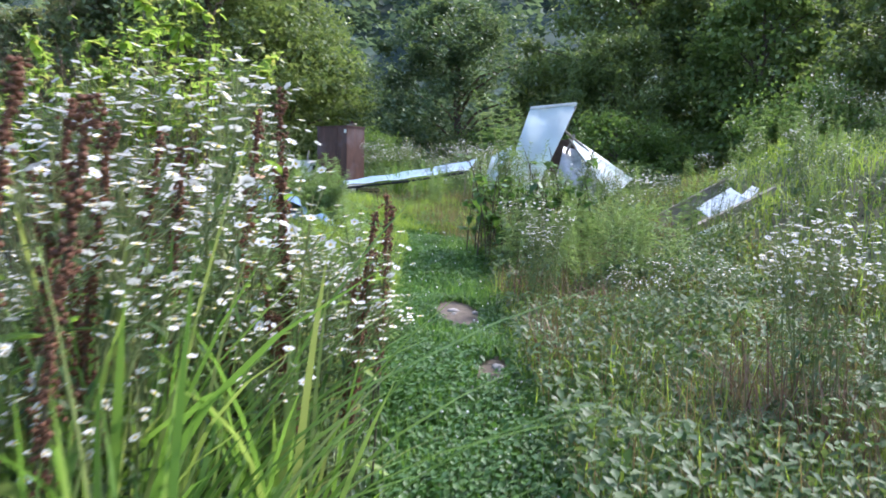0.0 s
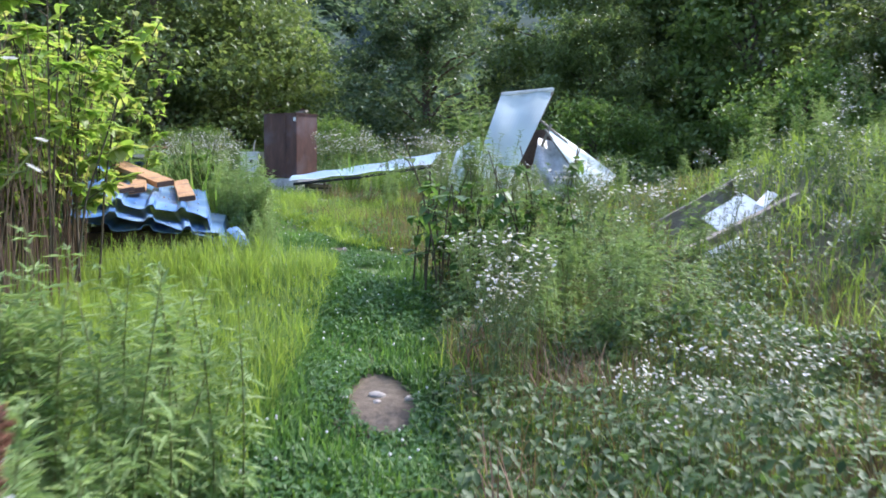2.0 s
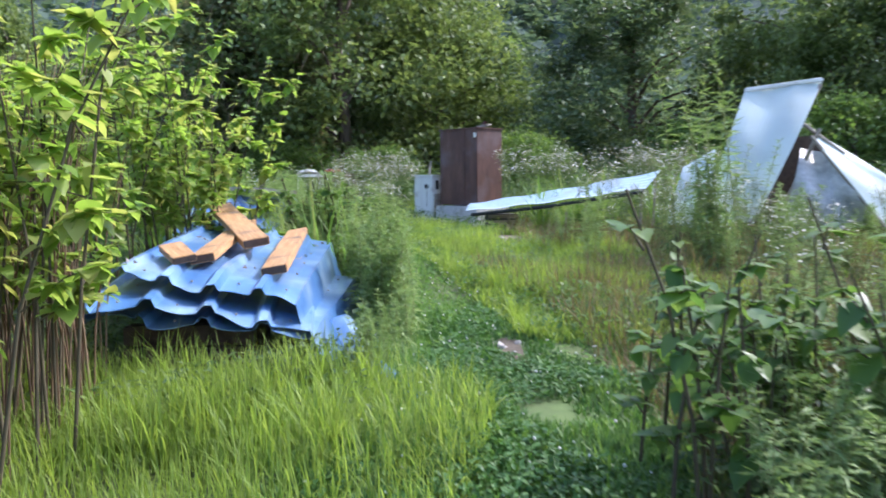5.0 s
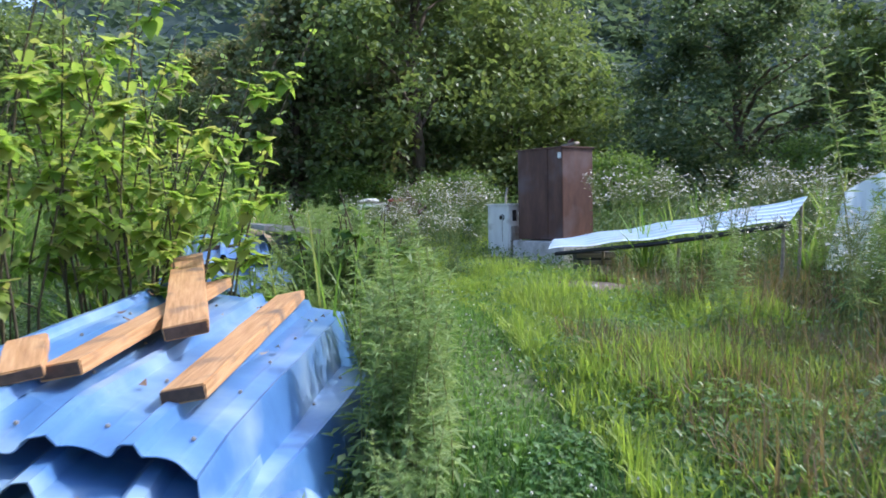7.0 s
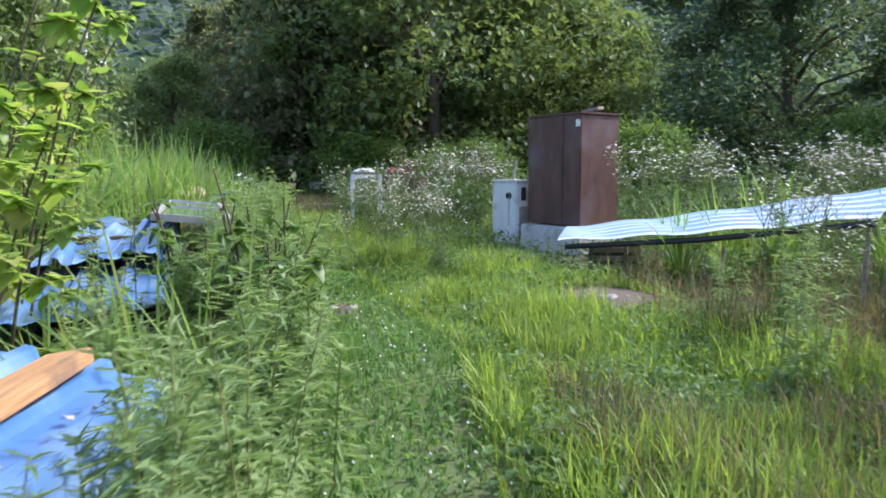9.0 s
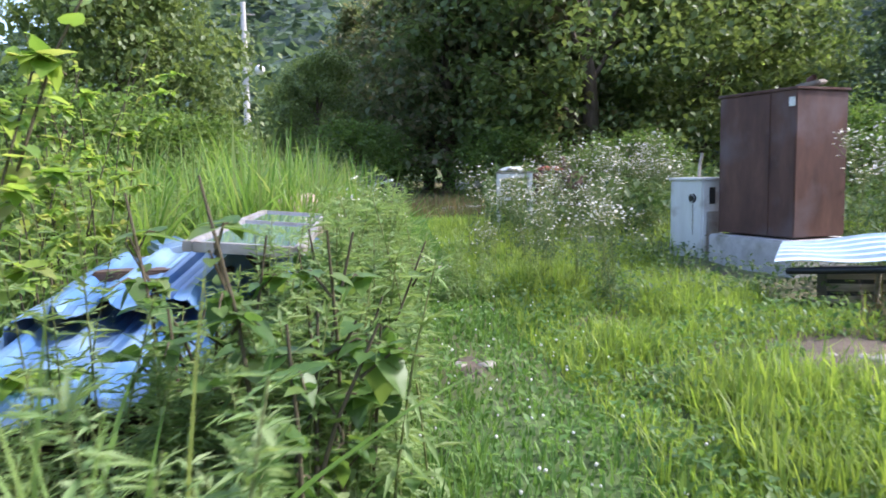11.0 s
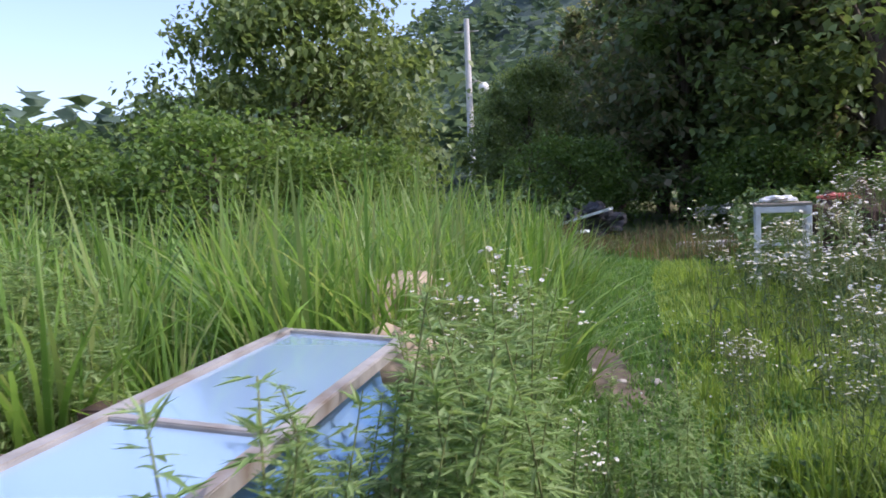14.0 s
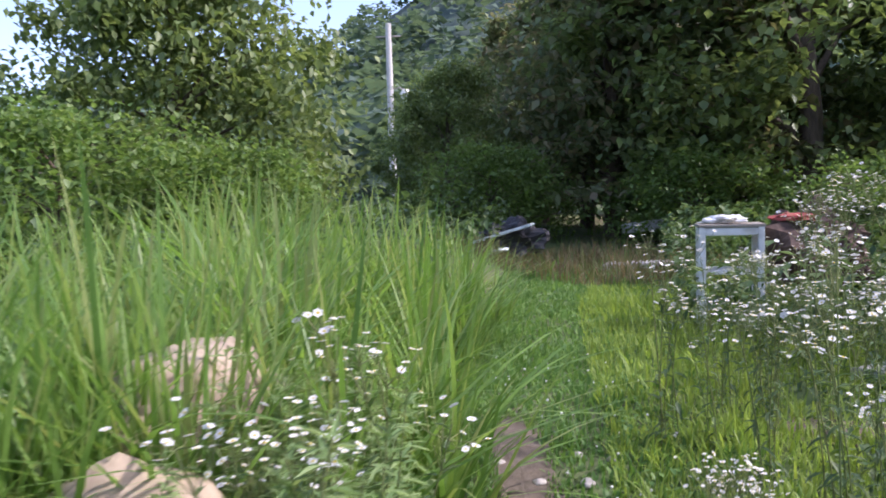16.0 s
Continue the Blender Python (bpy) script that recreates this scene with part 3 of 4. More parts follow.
part("panel", sheet(long_fn, 40, 25, 0.006), M_PALEBLUE, long_sheet)
a, b = Vector((-2.2, 19.06, 1.20)), Vector((0.6, 17.78, 1.6))
v, t = tube([a, a.lerp(b, 0.5) - Vector((0, 0, 0.03)), b], 0.03, 0.03, 6)
fast_part("edge_rail", v, t, M_BLACK, long_sheet, "dark bent rail under the edge")
for fx, fy, top in ((0.55, 17.95, 1.66), (0.75, 18.2, 1.82), (-1.6, 19.2, 1.27), (-0.6, 18.6, 1.3)):
    v, t = tube([(fx, fy, land1(fx, fy) - 0.05), (fx + 0.03, fy, top)], 0.022, 0.02, 6)
    fast_part("prop", v, t, M_GREYWOOD, long_sheet)
crate = thing("crate", "low dark crate in the weeds under a pale sheet", "crate", pose(-1.75, 19.45, land1(-1.75, 19.45), 0, 0, 20))
part("box", box((0.5, 0.35, 0.3), pose(0, 0, 0.14), 0.015), M_BLACK, crate)
for i in range(3):
    part("slat", box((0.52, 0.012, 0.06), pose(0, -0.18, 0.06 + i * 0.095), 0.003), M_GREYWOOD, crate)

# ---- torn white sheets of a fallen shelter ----
wreck = thing("collapsed_shelter", "collapsed shelter of bent pale white sheets and torn film", "shelter", pose(1.98, 17.55, 0, 0, 0, -6))


def quad_fn(bl, br, tl, tr, bulge, ripple=0.02):
    bl, br, tl, tr = (np.array(p, float) for p in (bl, br, tl, tr))

    def fn(u, w):
        p = (bl * (1 - u) + br * u) * (1 - w) + (tl * (1 - u) + tr * u) * w
        p = p + np.array((0, -1, 0)) * bulge * math.sin(math.pi * w) + np.array((0, 1, 0)) * ripple * math.sin(9 * u + 5 * w)
        return tuple(p)
    return fn


part("tall_sheet", sheet(quad_fn((-0.62, -0.5, 1.15), (0.1, -0.35, 1.2), (-0.05, 0.25, 3.0), (0.98, 0.45, 3.13), 0.28, 0.025), 16, 24, 0.01), M_FIBRE, wreck)
part("rolled_edge", box((1.06, 0.05, 0.07), pose(0.465, 0.33, 3.08, 0, -7, 11), 0.02), M_ENAMEL, wreck, "bright folded top edge")
part("low_drape", sheet(quad_fn((-1.05, -0.35, 1.15), (-0.45, -0.6, 1.1), (-0.85, 0.0, 1.95), (-0.42, -0.1, 2.2), 0.22, 0.05), 12, 12, 0.008), M_FIBRE, wreck)
part("fallen_sheet", sheet(quad_fn((1.72, -0.2, 1.12), (2.25, 0.5, 1.5), (0.84, 0.0, 2.3), (0.98, 0.35, 2.36), 0.1, 0.02), 12, 16, 0.01), M_FIBRE, wreck)
part("film", sheet(quad_fn((0.45, -0.1, 1.1), (1.65, 0.1, 1.1), (0.7, 0.3, 2.2), (1.15, 0.35, 2.1), 0.3, 0.08), 16, 16, 0.006), M_PLASTIC, wreck, "cloudy grey plastic film")
part("backing", sheet(quad_fn((-0.3, 0.6, 1.0), (1.9, 0.8, 1.0), (0.1, 0.7, 2.3), (1.0, 0.7, 2.4), 0.0), 8, 8, 0.02), M_WOODEND, wreck, "dark inner board")
for p0, p1 in (((0.35, 0.1, 1.0), (0.92, 0.1, 2.45)), ((1.75, -0.22, 1.05), (0.8, -0.02, 2.35)), ((0.05, -0.38, 1.15), (0.95, 0.42, 3.08)), ((0.6, 0.2, 2.62), (1.25, 0.2, 2.1))):
    v, t = tube([p0, p1], 0.028, 0.026, 6)
    fast_part("strut", v, t, M_GREYWOOD, wreck)

# ---- weathered boards on the bank ----


def plank(label, m, size, material, group, name="plank", end=None):
    ob = thing(name, label, "plank", m, group)
    bm = box(size, None, 0.006)
    bmesh.ops.subdivide_edges(bm, edges=[e for e in bm.edges if abs((e.verts[0].co - e.verts[1].co).dot(Vector((1, 0, 0) if size[0] > size[1] else (0, 1, 0)))) > 0.3], cuts=6)
    for vv in bm.verts:
        vv.co += Vector((noise.noise(vv.co * 9), noise.noise(vv.co * 9 + Vector((5, 0, 0))), noise.noise(vv.co * 4))) * 0.006
    part("board", bm, material, ob)
    if end:
        s = 0.5 * max(size[0], size[1])
        for k in (-1, 1):
            mm = pose(k * s, 0, 0) if size[0] > size[1] else pose(0, k * s, 0)
            e = (0.006, size[1] - 0.012, size[2] - 0.012) if size[0] > size[1] else (size[0] - 0.012, 0.006, size[2] - 0.012)
            part("sawn_end", box(e, mm), end, ob, "dark weathered sawn end")
    return ob


def along(p0, p1, roll=0.0):
    """The pose of a plank whose long x side runs from p0 to p1."""
    p0, p1 = Vector(p0), Vector(p1)
    d = (p1 - p0).normalized()
    y = Vector((0, 0, 1)).cross(d).normalized()
    m = Matrix((d, y, d.cross(y))).transposed().to_4x4()
    m.translation = (p0 + p1) / 2
    return m @ pose(0, 0, 0, roll)


def above(x, y, lift):
    return (x, y, land1(x, y) + lift)


plank("weathered grey plank standing on edge along the grassy bank", along((3.31, 12.0, 0.83), (4.29, 12.2, 1.34)), (1.2, 0.05, 0.26), M_GREYWOOD, "boards on the bank")
plank("pale split batten lying on a weathered plank", along((3.3, 11.94, 0.97), (4.3, 12.14, 1.49)), (1.15, 0.035, 0.03), M_GREYWOOD, "boards on the bank")
plank("dark weathered beam lying on the grassy bank", along(above(3.0, 10.5, 0.05), above(4.5, 10.85, 0.06)), (1.62, 0.1, 0.08), M_GREYWOOD, "boards on the bank", name="beam")
slab = thing("panel", "broken white panel between weathered boards on a bank", "panel", along(above(3.5, 11.0, 0.16), above(4.25, 11.25, 0.17), 32))
part("sheet", box((0.62, 0.34, 0.02), None, 0.004), M_WHITESHEET, slab)
part("torn_edge", box((0.3, 0.12, 0.018), pose(0.42, -0.08, 0.004, 3, 4, 14), 0.004), M_WHITESHEET, slab)
scrap = thing("panel", "small white scrap of board in grass", "panel", along(above(3.2, 10.2, 0.07), above(3.65, 10.3, 0.09), 30))
part("sheet", box((0.5, 0.12, 0.02), None, 0.004), M_WHITESHEET, scrap)

# ---- pile of blue roofing sheets with planks on top ----


def ribbed(u_len, width, droop_l, lip, seed, front=0.0, ribs=4, tall=0.045):
    """Steel sheet with flat pans between narrow trapezoid ribs; its right side is folded down as a lip, the front edge is torn."""
    def fn(u, w):
        flat = min(w / 0.8, 1.0)
        x = width * (0.5 - flat)
        drop = 0.0
        if w > 0.8:
            f = (w - 0.8) / 0.2
            x, drop = -width * 0.5 - 0.14 * f * lip, lip * 0.34 * f
        x = -x
        c = (flat * ribs + 0.35) % 1
        rib = tall * min(1, max(0, (0.15 - abs(c - 0.5)) / 0.06))
        fine = 0.006 * min(1, max(0, (0.05 - abs((flat * ribs * 3 + 0.5) % 1 - 0.5)) / 0.03))
        edge = 0.07 * noise.noise((w * 6, seed, 0)) + 0.05 * math.sin(w * 27 + seed)
        y = u * u_len - front + (edge if u == 0 else edge * (1 - u))
        dent = 0.014 * noise.noise((x * 2.2, y * 1.6, seed))
        curl = -0.05 * max(0, 0.12 - u) * 8 * (0.5 + noise.noise((w * 5, seed, 3)))
        return (x, y, rib + fine - drop - droop_l * max(0, 0.12 - flat) ** 1.3 * 5 + dent + curl)
    return fn


PILE = pose(-2.32, 10.38, 0, 0, 0, 16)
for i, (z, ln, wd, dl, lip, fr) in enumerate([(0.93, 2.2, 1.5, 0.3, 0.8, 0.1), (1.02, 2.3, 1.4, 0.3, 1.1, 0.2), (1.16, 2.48, 1.2, 0.1, 1.0, 0.0)]):
    sh = thing("roofing_sheet", ("lowest blue ribbed steel roofing sheet lying in grass", "lower blue ribbed steel roofing sheet sagging to the grass", "blue ribbed steel roofing sheet with planks on it")[i], "metal sheet", PILE @ pose(0.02 * i - 0.04, 0, z, (2, 3, 3.4)[i], (5, 9, 9)[i], (-4, 5, 0)[i]), "blue roofing sheets")
    form = ribbed(ln, wd, dl, lip, 3.3 + 5 * i, fr)
    part("steel", sheet(form, 26, 110, 0.004), M_BLUE, sh)
    for k in range(5):
        for w in (0.13, 0.33, 0.53, 0.73):
            p = form(0.06 + 0.2 * k + rs.uniform(-0.01, 0.01), w + rs.uniform(-0.006, 0.006))
            part("screw", box((0.016, 0.016, 0.014), pose(p[0], p[1], p[2] + 0.005, 0, 0, rs.uniform(0, 90)), 0.004), M_ALU, sh)
TOP = PILE @ pose(0, 0, 1.16, 3.4, 9, 0)
strip = thing("metal_strip", "bent blue steel flashing strip trailing into grass", "metal sheet")


def strip_fn(u, w):
    x = np.interp(u, [0, 0.3, 0.65, 1], [-1.62, -1.4, -1.05, -0.84])
    y = np.interp(u, [0, 0.3, 0.65, 1], [10.75, 10.45, 10.2, 9.95])
    z = np.interp(u, [0, 0.3, 0.65, 1], [0.88, 0.74, 0.61, 0.60])
    return (x + 0.14 * w, y + 0.06 * w, z + 0.03 * math.sin(math.pi * w) + 0.02 * noise.noise((u * 6, w * 2, 0)))


part("steel", sheet(strip_fn, 20, 6, 0.004), M_BLUE, strip)
drum = thing("timber_stack", "stack of dark old timbers under blue sheets", "timber", PILE)
for k in range(3):
    for j in range(4):
        part("timber", box((0.85, 0.14, 0.13), pose(-0.15, 0.25 + j * 0.5, 0.5 + k * 0.145 + 0.025 * j, 0, 0, (k % 2) * 4 - 2), 0.01), M_WOODEND, drum)
PL = "planks on the blue sheets"


def on_top(x0, y0, x1, y1, lift0, lift1):
    """The pose of a plank lying on the top sheet from one place of it to another."""
    return along(TOP @ Vector((x0, y0, lift0)), TOP @ Vector((x1, y1, lift1)), -9)


plank("fresh orange timber plank on blue roofing", on_top(0.38, 0.36, 0.28, 2.36, 0.075, 0.075), (2.0, 0.175, 0.06), M_WOOD, PL, end=M_WOODEND)
plank("fresh orange timber plank under another on blue roofing", on_top(-0.12, 0.42, -0.2, 2.42, 0.075, 0.075), (2.0, 0.17, 0.06), M_WOOD, PL, end=M_WOODEND)
plank("fresh orange timber plank crossing over another one", on_top(0.13, 1.02, -0.52, 2.72, 0.14, 0.145), (1.85, 0.2, 0.065), M_WOOD, PL, end=M_WOODEND)
plank("short fresh timber offcut on blue roofing", on_top(-0.2, 0.3, -0.42, 0.72, 0.075, 0.075), (0.46, 0.16, 0.05), M_WOOD, PL, end=M_WOODEND)
for k in range(16):
    x, y = rs.uniform(-0.55, 0.56), rs.uniform(0.2, 2.3)
    lf = thing("dead_leaf", "curled dead grey brown leaf on blue roofing", "leaf", TOP @ pose(x, y, 0.03, rs.uniform(-12, 12), rs.uniform(-12, 12), rs.uniform(0, 360)), "dead leaves")
    fast_part("blade", np.array(LANCE[0]) * (0.035, 0.05, -0.09), LANCE[1], M_STRAW if k % 3 else M_PEBBLE, lf)

# ---- second heap: folded blue sheets and the window sash ----
for i, (x, y, z, w, dr, ln, tilt, turn) in enumerate([(-3.85, 13.75, 1.22, 1.15, 0.9, 1.5, 4, 40), (-4.45, 14.55, 1.44, 0.9, 0.7, 1.0, 7, 33)]):
    sh = thing("roofing_sheet", "crumpled blue ribbed steel sheet half hidden by weeds", "metal sheet", pose(x, y, z, tilt, -7, turn), "folded blue sheets")
    part("steel", sheet(ribbed(ln, w, 0.5, dr, 11.0 + 4 * i), 18, 60, 0.004), M_BLUE, sh)
low_heap = thing("timber_stack", "low heap of old dark boards under folded sheets", "timber", pose(-4.3, 14.35, 0, 0, 0, 38))
for k in range(4):
    for j in range(3):
        part("timber", box((0.6, 0.16, 0.12), pose(0.02 * k, -0.45 + j * 0.5, 0.6 + 0.1 * j + k * 0.13, 0, 0, (k % 2) * 6 - 3), 0.01), M_WOODEND, low_heap)
heap = thing("timber_stack", "heap of old dark boards carrying sheets and sash", "timber", pose(-4.95, 15.4, 0, 0, 0, 38))
for k in range(4):
    for j in range(1, 5):
        part("timber", box((0.7, 0.16, 0.13), pose(0.02 * k, -1.0 + j * 0.62, 1.02 + k * 0.15, 0, 0, (k % 2) * 6 - 3), 0.01), M_WOODEND, heap)
sash = thing("window_sash", "glazed two-light window sash lying flat on rubble", "window", pose(-4.84, 16.15, 1.68, 0, 5, 38.2))
LN, WD = 3.0, 0.54
for k in (-1, 1):
    part("stile", box((0.045, LN, 0.05), pose(k * (WD / 2 - 0.022), 0, 0), 0.004), M_ALU, sash)
    part("rail", box((WD - 0.09, 0.045, 0.05), pose(0, k * (LN / 2 - 0.022), 0), 0.004), M_ALU, sash)
part("glazing_bar", box((WD - 0.09, 0.04, 0.046), pose(0, 0.2, 0), 0.004), M_ALU, sash)
part("pane", box((WD - 0.09, 1.23, 0.008), pose(0, 0.838, 0.006)), M_GLASS, sash)
part("pane", box((WD - 0.09, 1.63, 0.008), pose(0, -0.638, 0.006)), M_GLASS, sash)
trim = thing("roofing_sheet", "bright blue ribbed steel sheet under the window sash", "metal sheet", pose(-4.84, 16.15, 1.6, 0, 5, 38.2))
part("steel", sheet(lambda u, w: (0.06 + 0.27 * w, (u - 0.5) * 2.7 + 0.1 + 0.02 * math.sin(23 * w), -0.02 - 0.3 * w * w + 0.022 * max(0, math.sin(21 * w)) + 0.025 * noise.noise((u * 5, w * 3, 4))), 40, 24, 0.004), M_BLUE, trim)
roll = thing("metal_strip", "folded bright blue steel end in the weeds", "metal sheet", pose(-5.4, 15.75, 1.56, 0, -10, 60))
part("steel", box((0.22, 0.42, 0.1), None, 0.03), M_BLUE, roll)


def rock(name, label, x, y, z, size, material, seed, category="stone"):
    bm = bmesh.new()
    bmesh.ops.create_icosphere(bm, subdivisions=3, radius=1)
    for vv in bm.verts:
        d = vv.co.copy()
        vv.co = d * (1 + 0.3 * noise.noise(d * 1.3 + Vector((seed, 0, 0))) + 0.1 * noise.noise(d * 4 + Vector((0, seed, 0))))
        vv.co = Vector((vv.co.x * size[0], vv.co.y * size[1], vv.co.z * size[2]))
    ob = part(name, bm, material, None, smooth=True)
    ob.matrix_basis = pose(x, y, z, 0, 0, seed * 40)
    return tagged(ob, label, category)


rock("boulder", "pale sandy boulder lying behind the window sash", -6.1, 17.8, 1.42, (0.26, 0.18, 0.2), M_STONE, 1.0)
rock("boulder", "long pale sandy boulder among reeds", -6.6, 18.3, 1.56, (0.34, 0.22, 0.3), M_STONE, 2.4)
rock("boulder", "small broken sandy boulder beside the sash", -6.36, 17.5, 1.32, (0.17, 0.12, 0.13), M_STONE, 3.7)
for x, y, a, b, w in DIRT[:6]:
    for k in range(7):
        px, py = x + rs.uniform(-1, 1) * a * 0.5, y + rs.uniform(-1, 1) * a * 0.5 * abs(math.sin(radians(w)))
        s = rs.uniform(0.018, 0.05)
        rock("stone", "small pale stone on bare path earth", px, py, land1(px, py) + 0.012, (s, s * 0.8, s * 0.5), M_PEBBLE, rs.uniform(0, 9))

# ---- white rack, far rubbish ----
fr = thing("white_rack", "white peeling metal rack piled with rags", "rack", pose(-7.2, 24.2, land1(-7.2, 24.2), 0, 0, 30))
for dx in (-0.26, 0.26):
    for dy in (-0.2, 0.2):
        part("leg", box((0.06, 0.05, 0.98), pose(dx, dy, 0.49), 0.008), M_ENAMEL, fr)
for dy in (-0.2, 0.2):
    part("rail", box((0.46, 0.045, 0.07), pose(0, dy, 0.93), 0.008), M_ENAMEL, fr)
    part("rail", box((0.46, 0.03, 0.04), pose(0, dy, 0.55), 0.006), M_ENAMEL, fr)
for dx in (-0.26, 0.26):
    part("side_rail", box((0.04, 0.35, 0.06), pose(dx, 0, 0.93), 0.008), M_ENAMEL, fr)
    for i in range(4):
        part("rung", box((0.03, 0.36, 0.03), pose(dx, 0, 0.2 + 0.18 * i), 0.006), M_ENAMEL, fr)
part("top_board", box((0.6, 0.46, 0.03), pose(0, 0, 0.985), 0.006), M_GREYWOOD, fr)


def heap_of(name, label, x, y, z, s, material, seed):
    bm = bmesh.new()
    bmesh.ops.create_icosphere(bm, subdivisions=4, radius=1)
    for vv in bm.verts:
        d = vv.co.copy()
        vv.co = Vector((d.x * s[0], d.y * s[1], max(-0.3, d.z) * s[2])) * (1 + 0.5 * noise.noise(d * 2 + Vector((seed, 3, 0))) + 0.22 * noise.noise(d * 6 + Vector((seed, 0, 0))))
    ob = part(name, bm, material, None)
    ob.matrix_basis = pose(x, y, z)
    return tagged(ob, label, "rubbish")


heap_of("rag_bundle", "grey white rags bundled on a rack", -7.25, 24.2, land1(-7.2, 24.2) + 1.03, (0.2, 0.13, 0.05), M_ENAMEL, 1)
heap_of("rag_bundle", "faded red cloth lying behind a white rack", -6.75, 24.6, land1(-6.75, 24.6) + 1.0, (0.2, 0.12, 0.05), M_RED, 4)
heap_of("rubbish_heap", "dark tangled rubbish under faded cloth", -6.65, 24.75, land1(-6.7, 24.7) + 0.55, (0.5, 0.35, 0.5), M_WOODEND, 2)
heap_of("rubbish_heap", "heap of dark and pale rubbish by tall reeds", -12.9, 27.9, land1(-12.9, 27.9) + 0.28, (0.6, 0.5, 0.42), M_BLACK, 5)
plank("pale board thrown on a rubbish heap", along((-13.2, 27.3, 1.55), (-12.2, 27.7, 1.85)), (1.1, 0.28, 0.05), M_WHITESHEET, "far boards")
plank("pale board thrown on dry grass", along((-13.0, 27.2, 1.3), (-12.4, 27.1, 1.45)), (0.7, 0.22, 0.05), M_WHITESHEET, "far boards")
plank("pale weathered beam lying across far weeds", along((-12.4, 31.3, 1.62), (-11.3, 32.0, 1.75)), (1.7, 0.28, 0.2), M_CONCRETE, "far boards", name="beam")
plank("pale slab lying flat in far grass", along((-10.9, 27.9, 1.16), (-9.7, 28.4, 1.2)), (1.3, 0.5, 0.1), M_CONCRETE, "far boards", name="slab")
plank("low broken pale slab near the cabinet", along((-5.6, 22.9, 1.0), (-5.0, 22.7, 1.05)), (0.7, 0.4, 0.12), M_CONCRETE, "far boards", name="slab")

# ---- lamp pole ----
pole = thing("utility_pole", "slender grey concrete pole with a round lamp", "utility pole", pose(-39.9, 50.0, 0))
v, t = tube([(0, 0, 0.5), (0, 0, 7), (0, 0, 13.2)], 0.26, 0.17, 10)
fast_part("shaft", v, t, M_POLE, pole, smooth=True)
v, t = tube([(0, 0, 9.2), (0.5, 0.35, 9.3), (0.75, 0.5, 9.05)], 0.05, 0.05, 6)
fast_part("arm", v, t, M_ALU, pole)
bm = bmesh.new()
bmesh.ops.create_uvsphere(bm, u_segments=16, v_segments=10, radius=0.33, matrix=pose(0.8, 0.52, 8.85))
part("globe", bm, M_ENAMEL, pole, "round white lamp globe", smooth=True)
v, t = tube([(-0.6, -0.5, 12.4), (0.6, 0.5, 12.4)], 0.05, 0.05, 6)
fast_part("crossarm", v, t, M_ALU, pole)

# ---- plants: kinds built once, then set out ----


def stuffed(name, v, t, material, parent):
    return tagged(fast_part(name, v, t, material, parent), kind="stuff")


def stem_leaves(g, pts, n, lo, template, size, wide, tilt=(-0.5, 0.35)):
    """Leaves set round a stem given by its points."""
    pts = np.asarray(pts, float)
    f = np.sort(g.uniform(lo, 1, n))
    seg = np.linspace(0, 1, len(pts))
    p = np.stack([np.interp(f, seg, pts[:, k]) for k in range(3)], 1)
    yaw = np.arange(n) * 2.4 + g.uniform(-0.4, 0.4, n)
    s = size * (1.15 - 0.6 * f) * g.uniform(0.75, 1.2, n)
    return scatter(template, p, turns(yaw, g.normal(tilt[0], tilt[1], n) + 0.9 * f, np.zeros(n)), np.stack([s * wide, s, s], 1))


def curve_up(g, x, y, h, lean):
    a = g.uniform(0, 6.283)
    d = np.array((math.cos(a), math.sin(a), 0)) * lean * h
    return [np.array((x, y, -0.03)), np.array((x, y, h * 0.35)) + d * 0.15, np.array((x, y, h * 0.7)) + d * 0.5, np.array((x, y, h)) + d]


def fleabane(seed):
    g = np.random.RandomState(seed)
    ob = thing("fleabane", "tall white-flowered fleabane growing wild in the meadow", "wildflower", group="fleabane")
    st, lv, heads = [], [], []
    for i in range(5):
        h = g.uniform(0.72, 1.05)
        c = curve_up(g, g.normal(0, 0.06), g.normal(0, 0.06), h, 0.16)
        st.append(tube(c, 0.004, 0.0025, 3))
        lv.append(stem_leaves(g, c, 15, 0.08, LANCE, 0.095, 0.24))
        for b in range(11):
            a, r = g.uniform(0, 6.283), g.uniform(0.03, 0.13)
            base = c[2] * (1 - 0.4) + c[3] * 0.4 if b % 2 else c[3] * 0.8 + c[2] * 0.2
            tip = c[3] + np.array((math.cos(a) * r, math.sin(a) * r, g.uniform(-0.06, 0.06)))
            st.append(tube([base, base * 0.4 + tip * 0.6 - np.array((0, 0, 0.01)), tip], 0.0018, 0.0014, 3))
            heads.append(tip)
    heads = np.array(heads)
    n = len(heads)
    rot = turns(g.uniform(0, 6.283, n), g.normal(0, 0.4, n), np.zeros(n))
    s = g.uniform(0.012, 0.018, n)
    for name, (v, t), m in (("stem", joined(st), M_STEM), ("foliage", joined(lv), M_WEED), ("blossom", scatter(FLOWER, heads, rot, s), M_PETAL), ("floret", scatter(YOLK, heads, rot, s), M_YOLK)):
        stuffed(name, v, t, m, ob)
    return ob


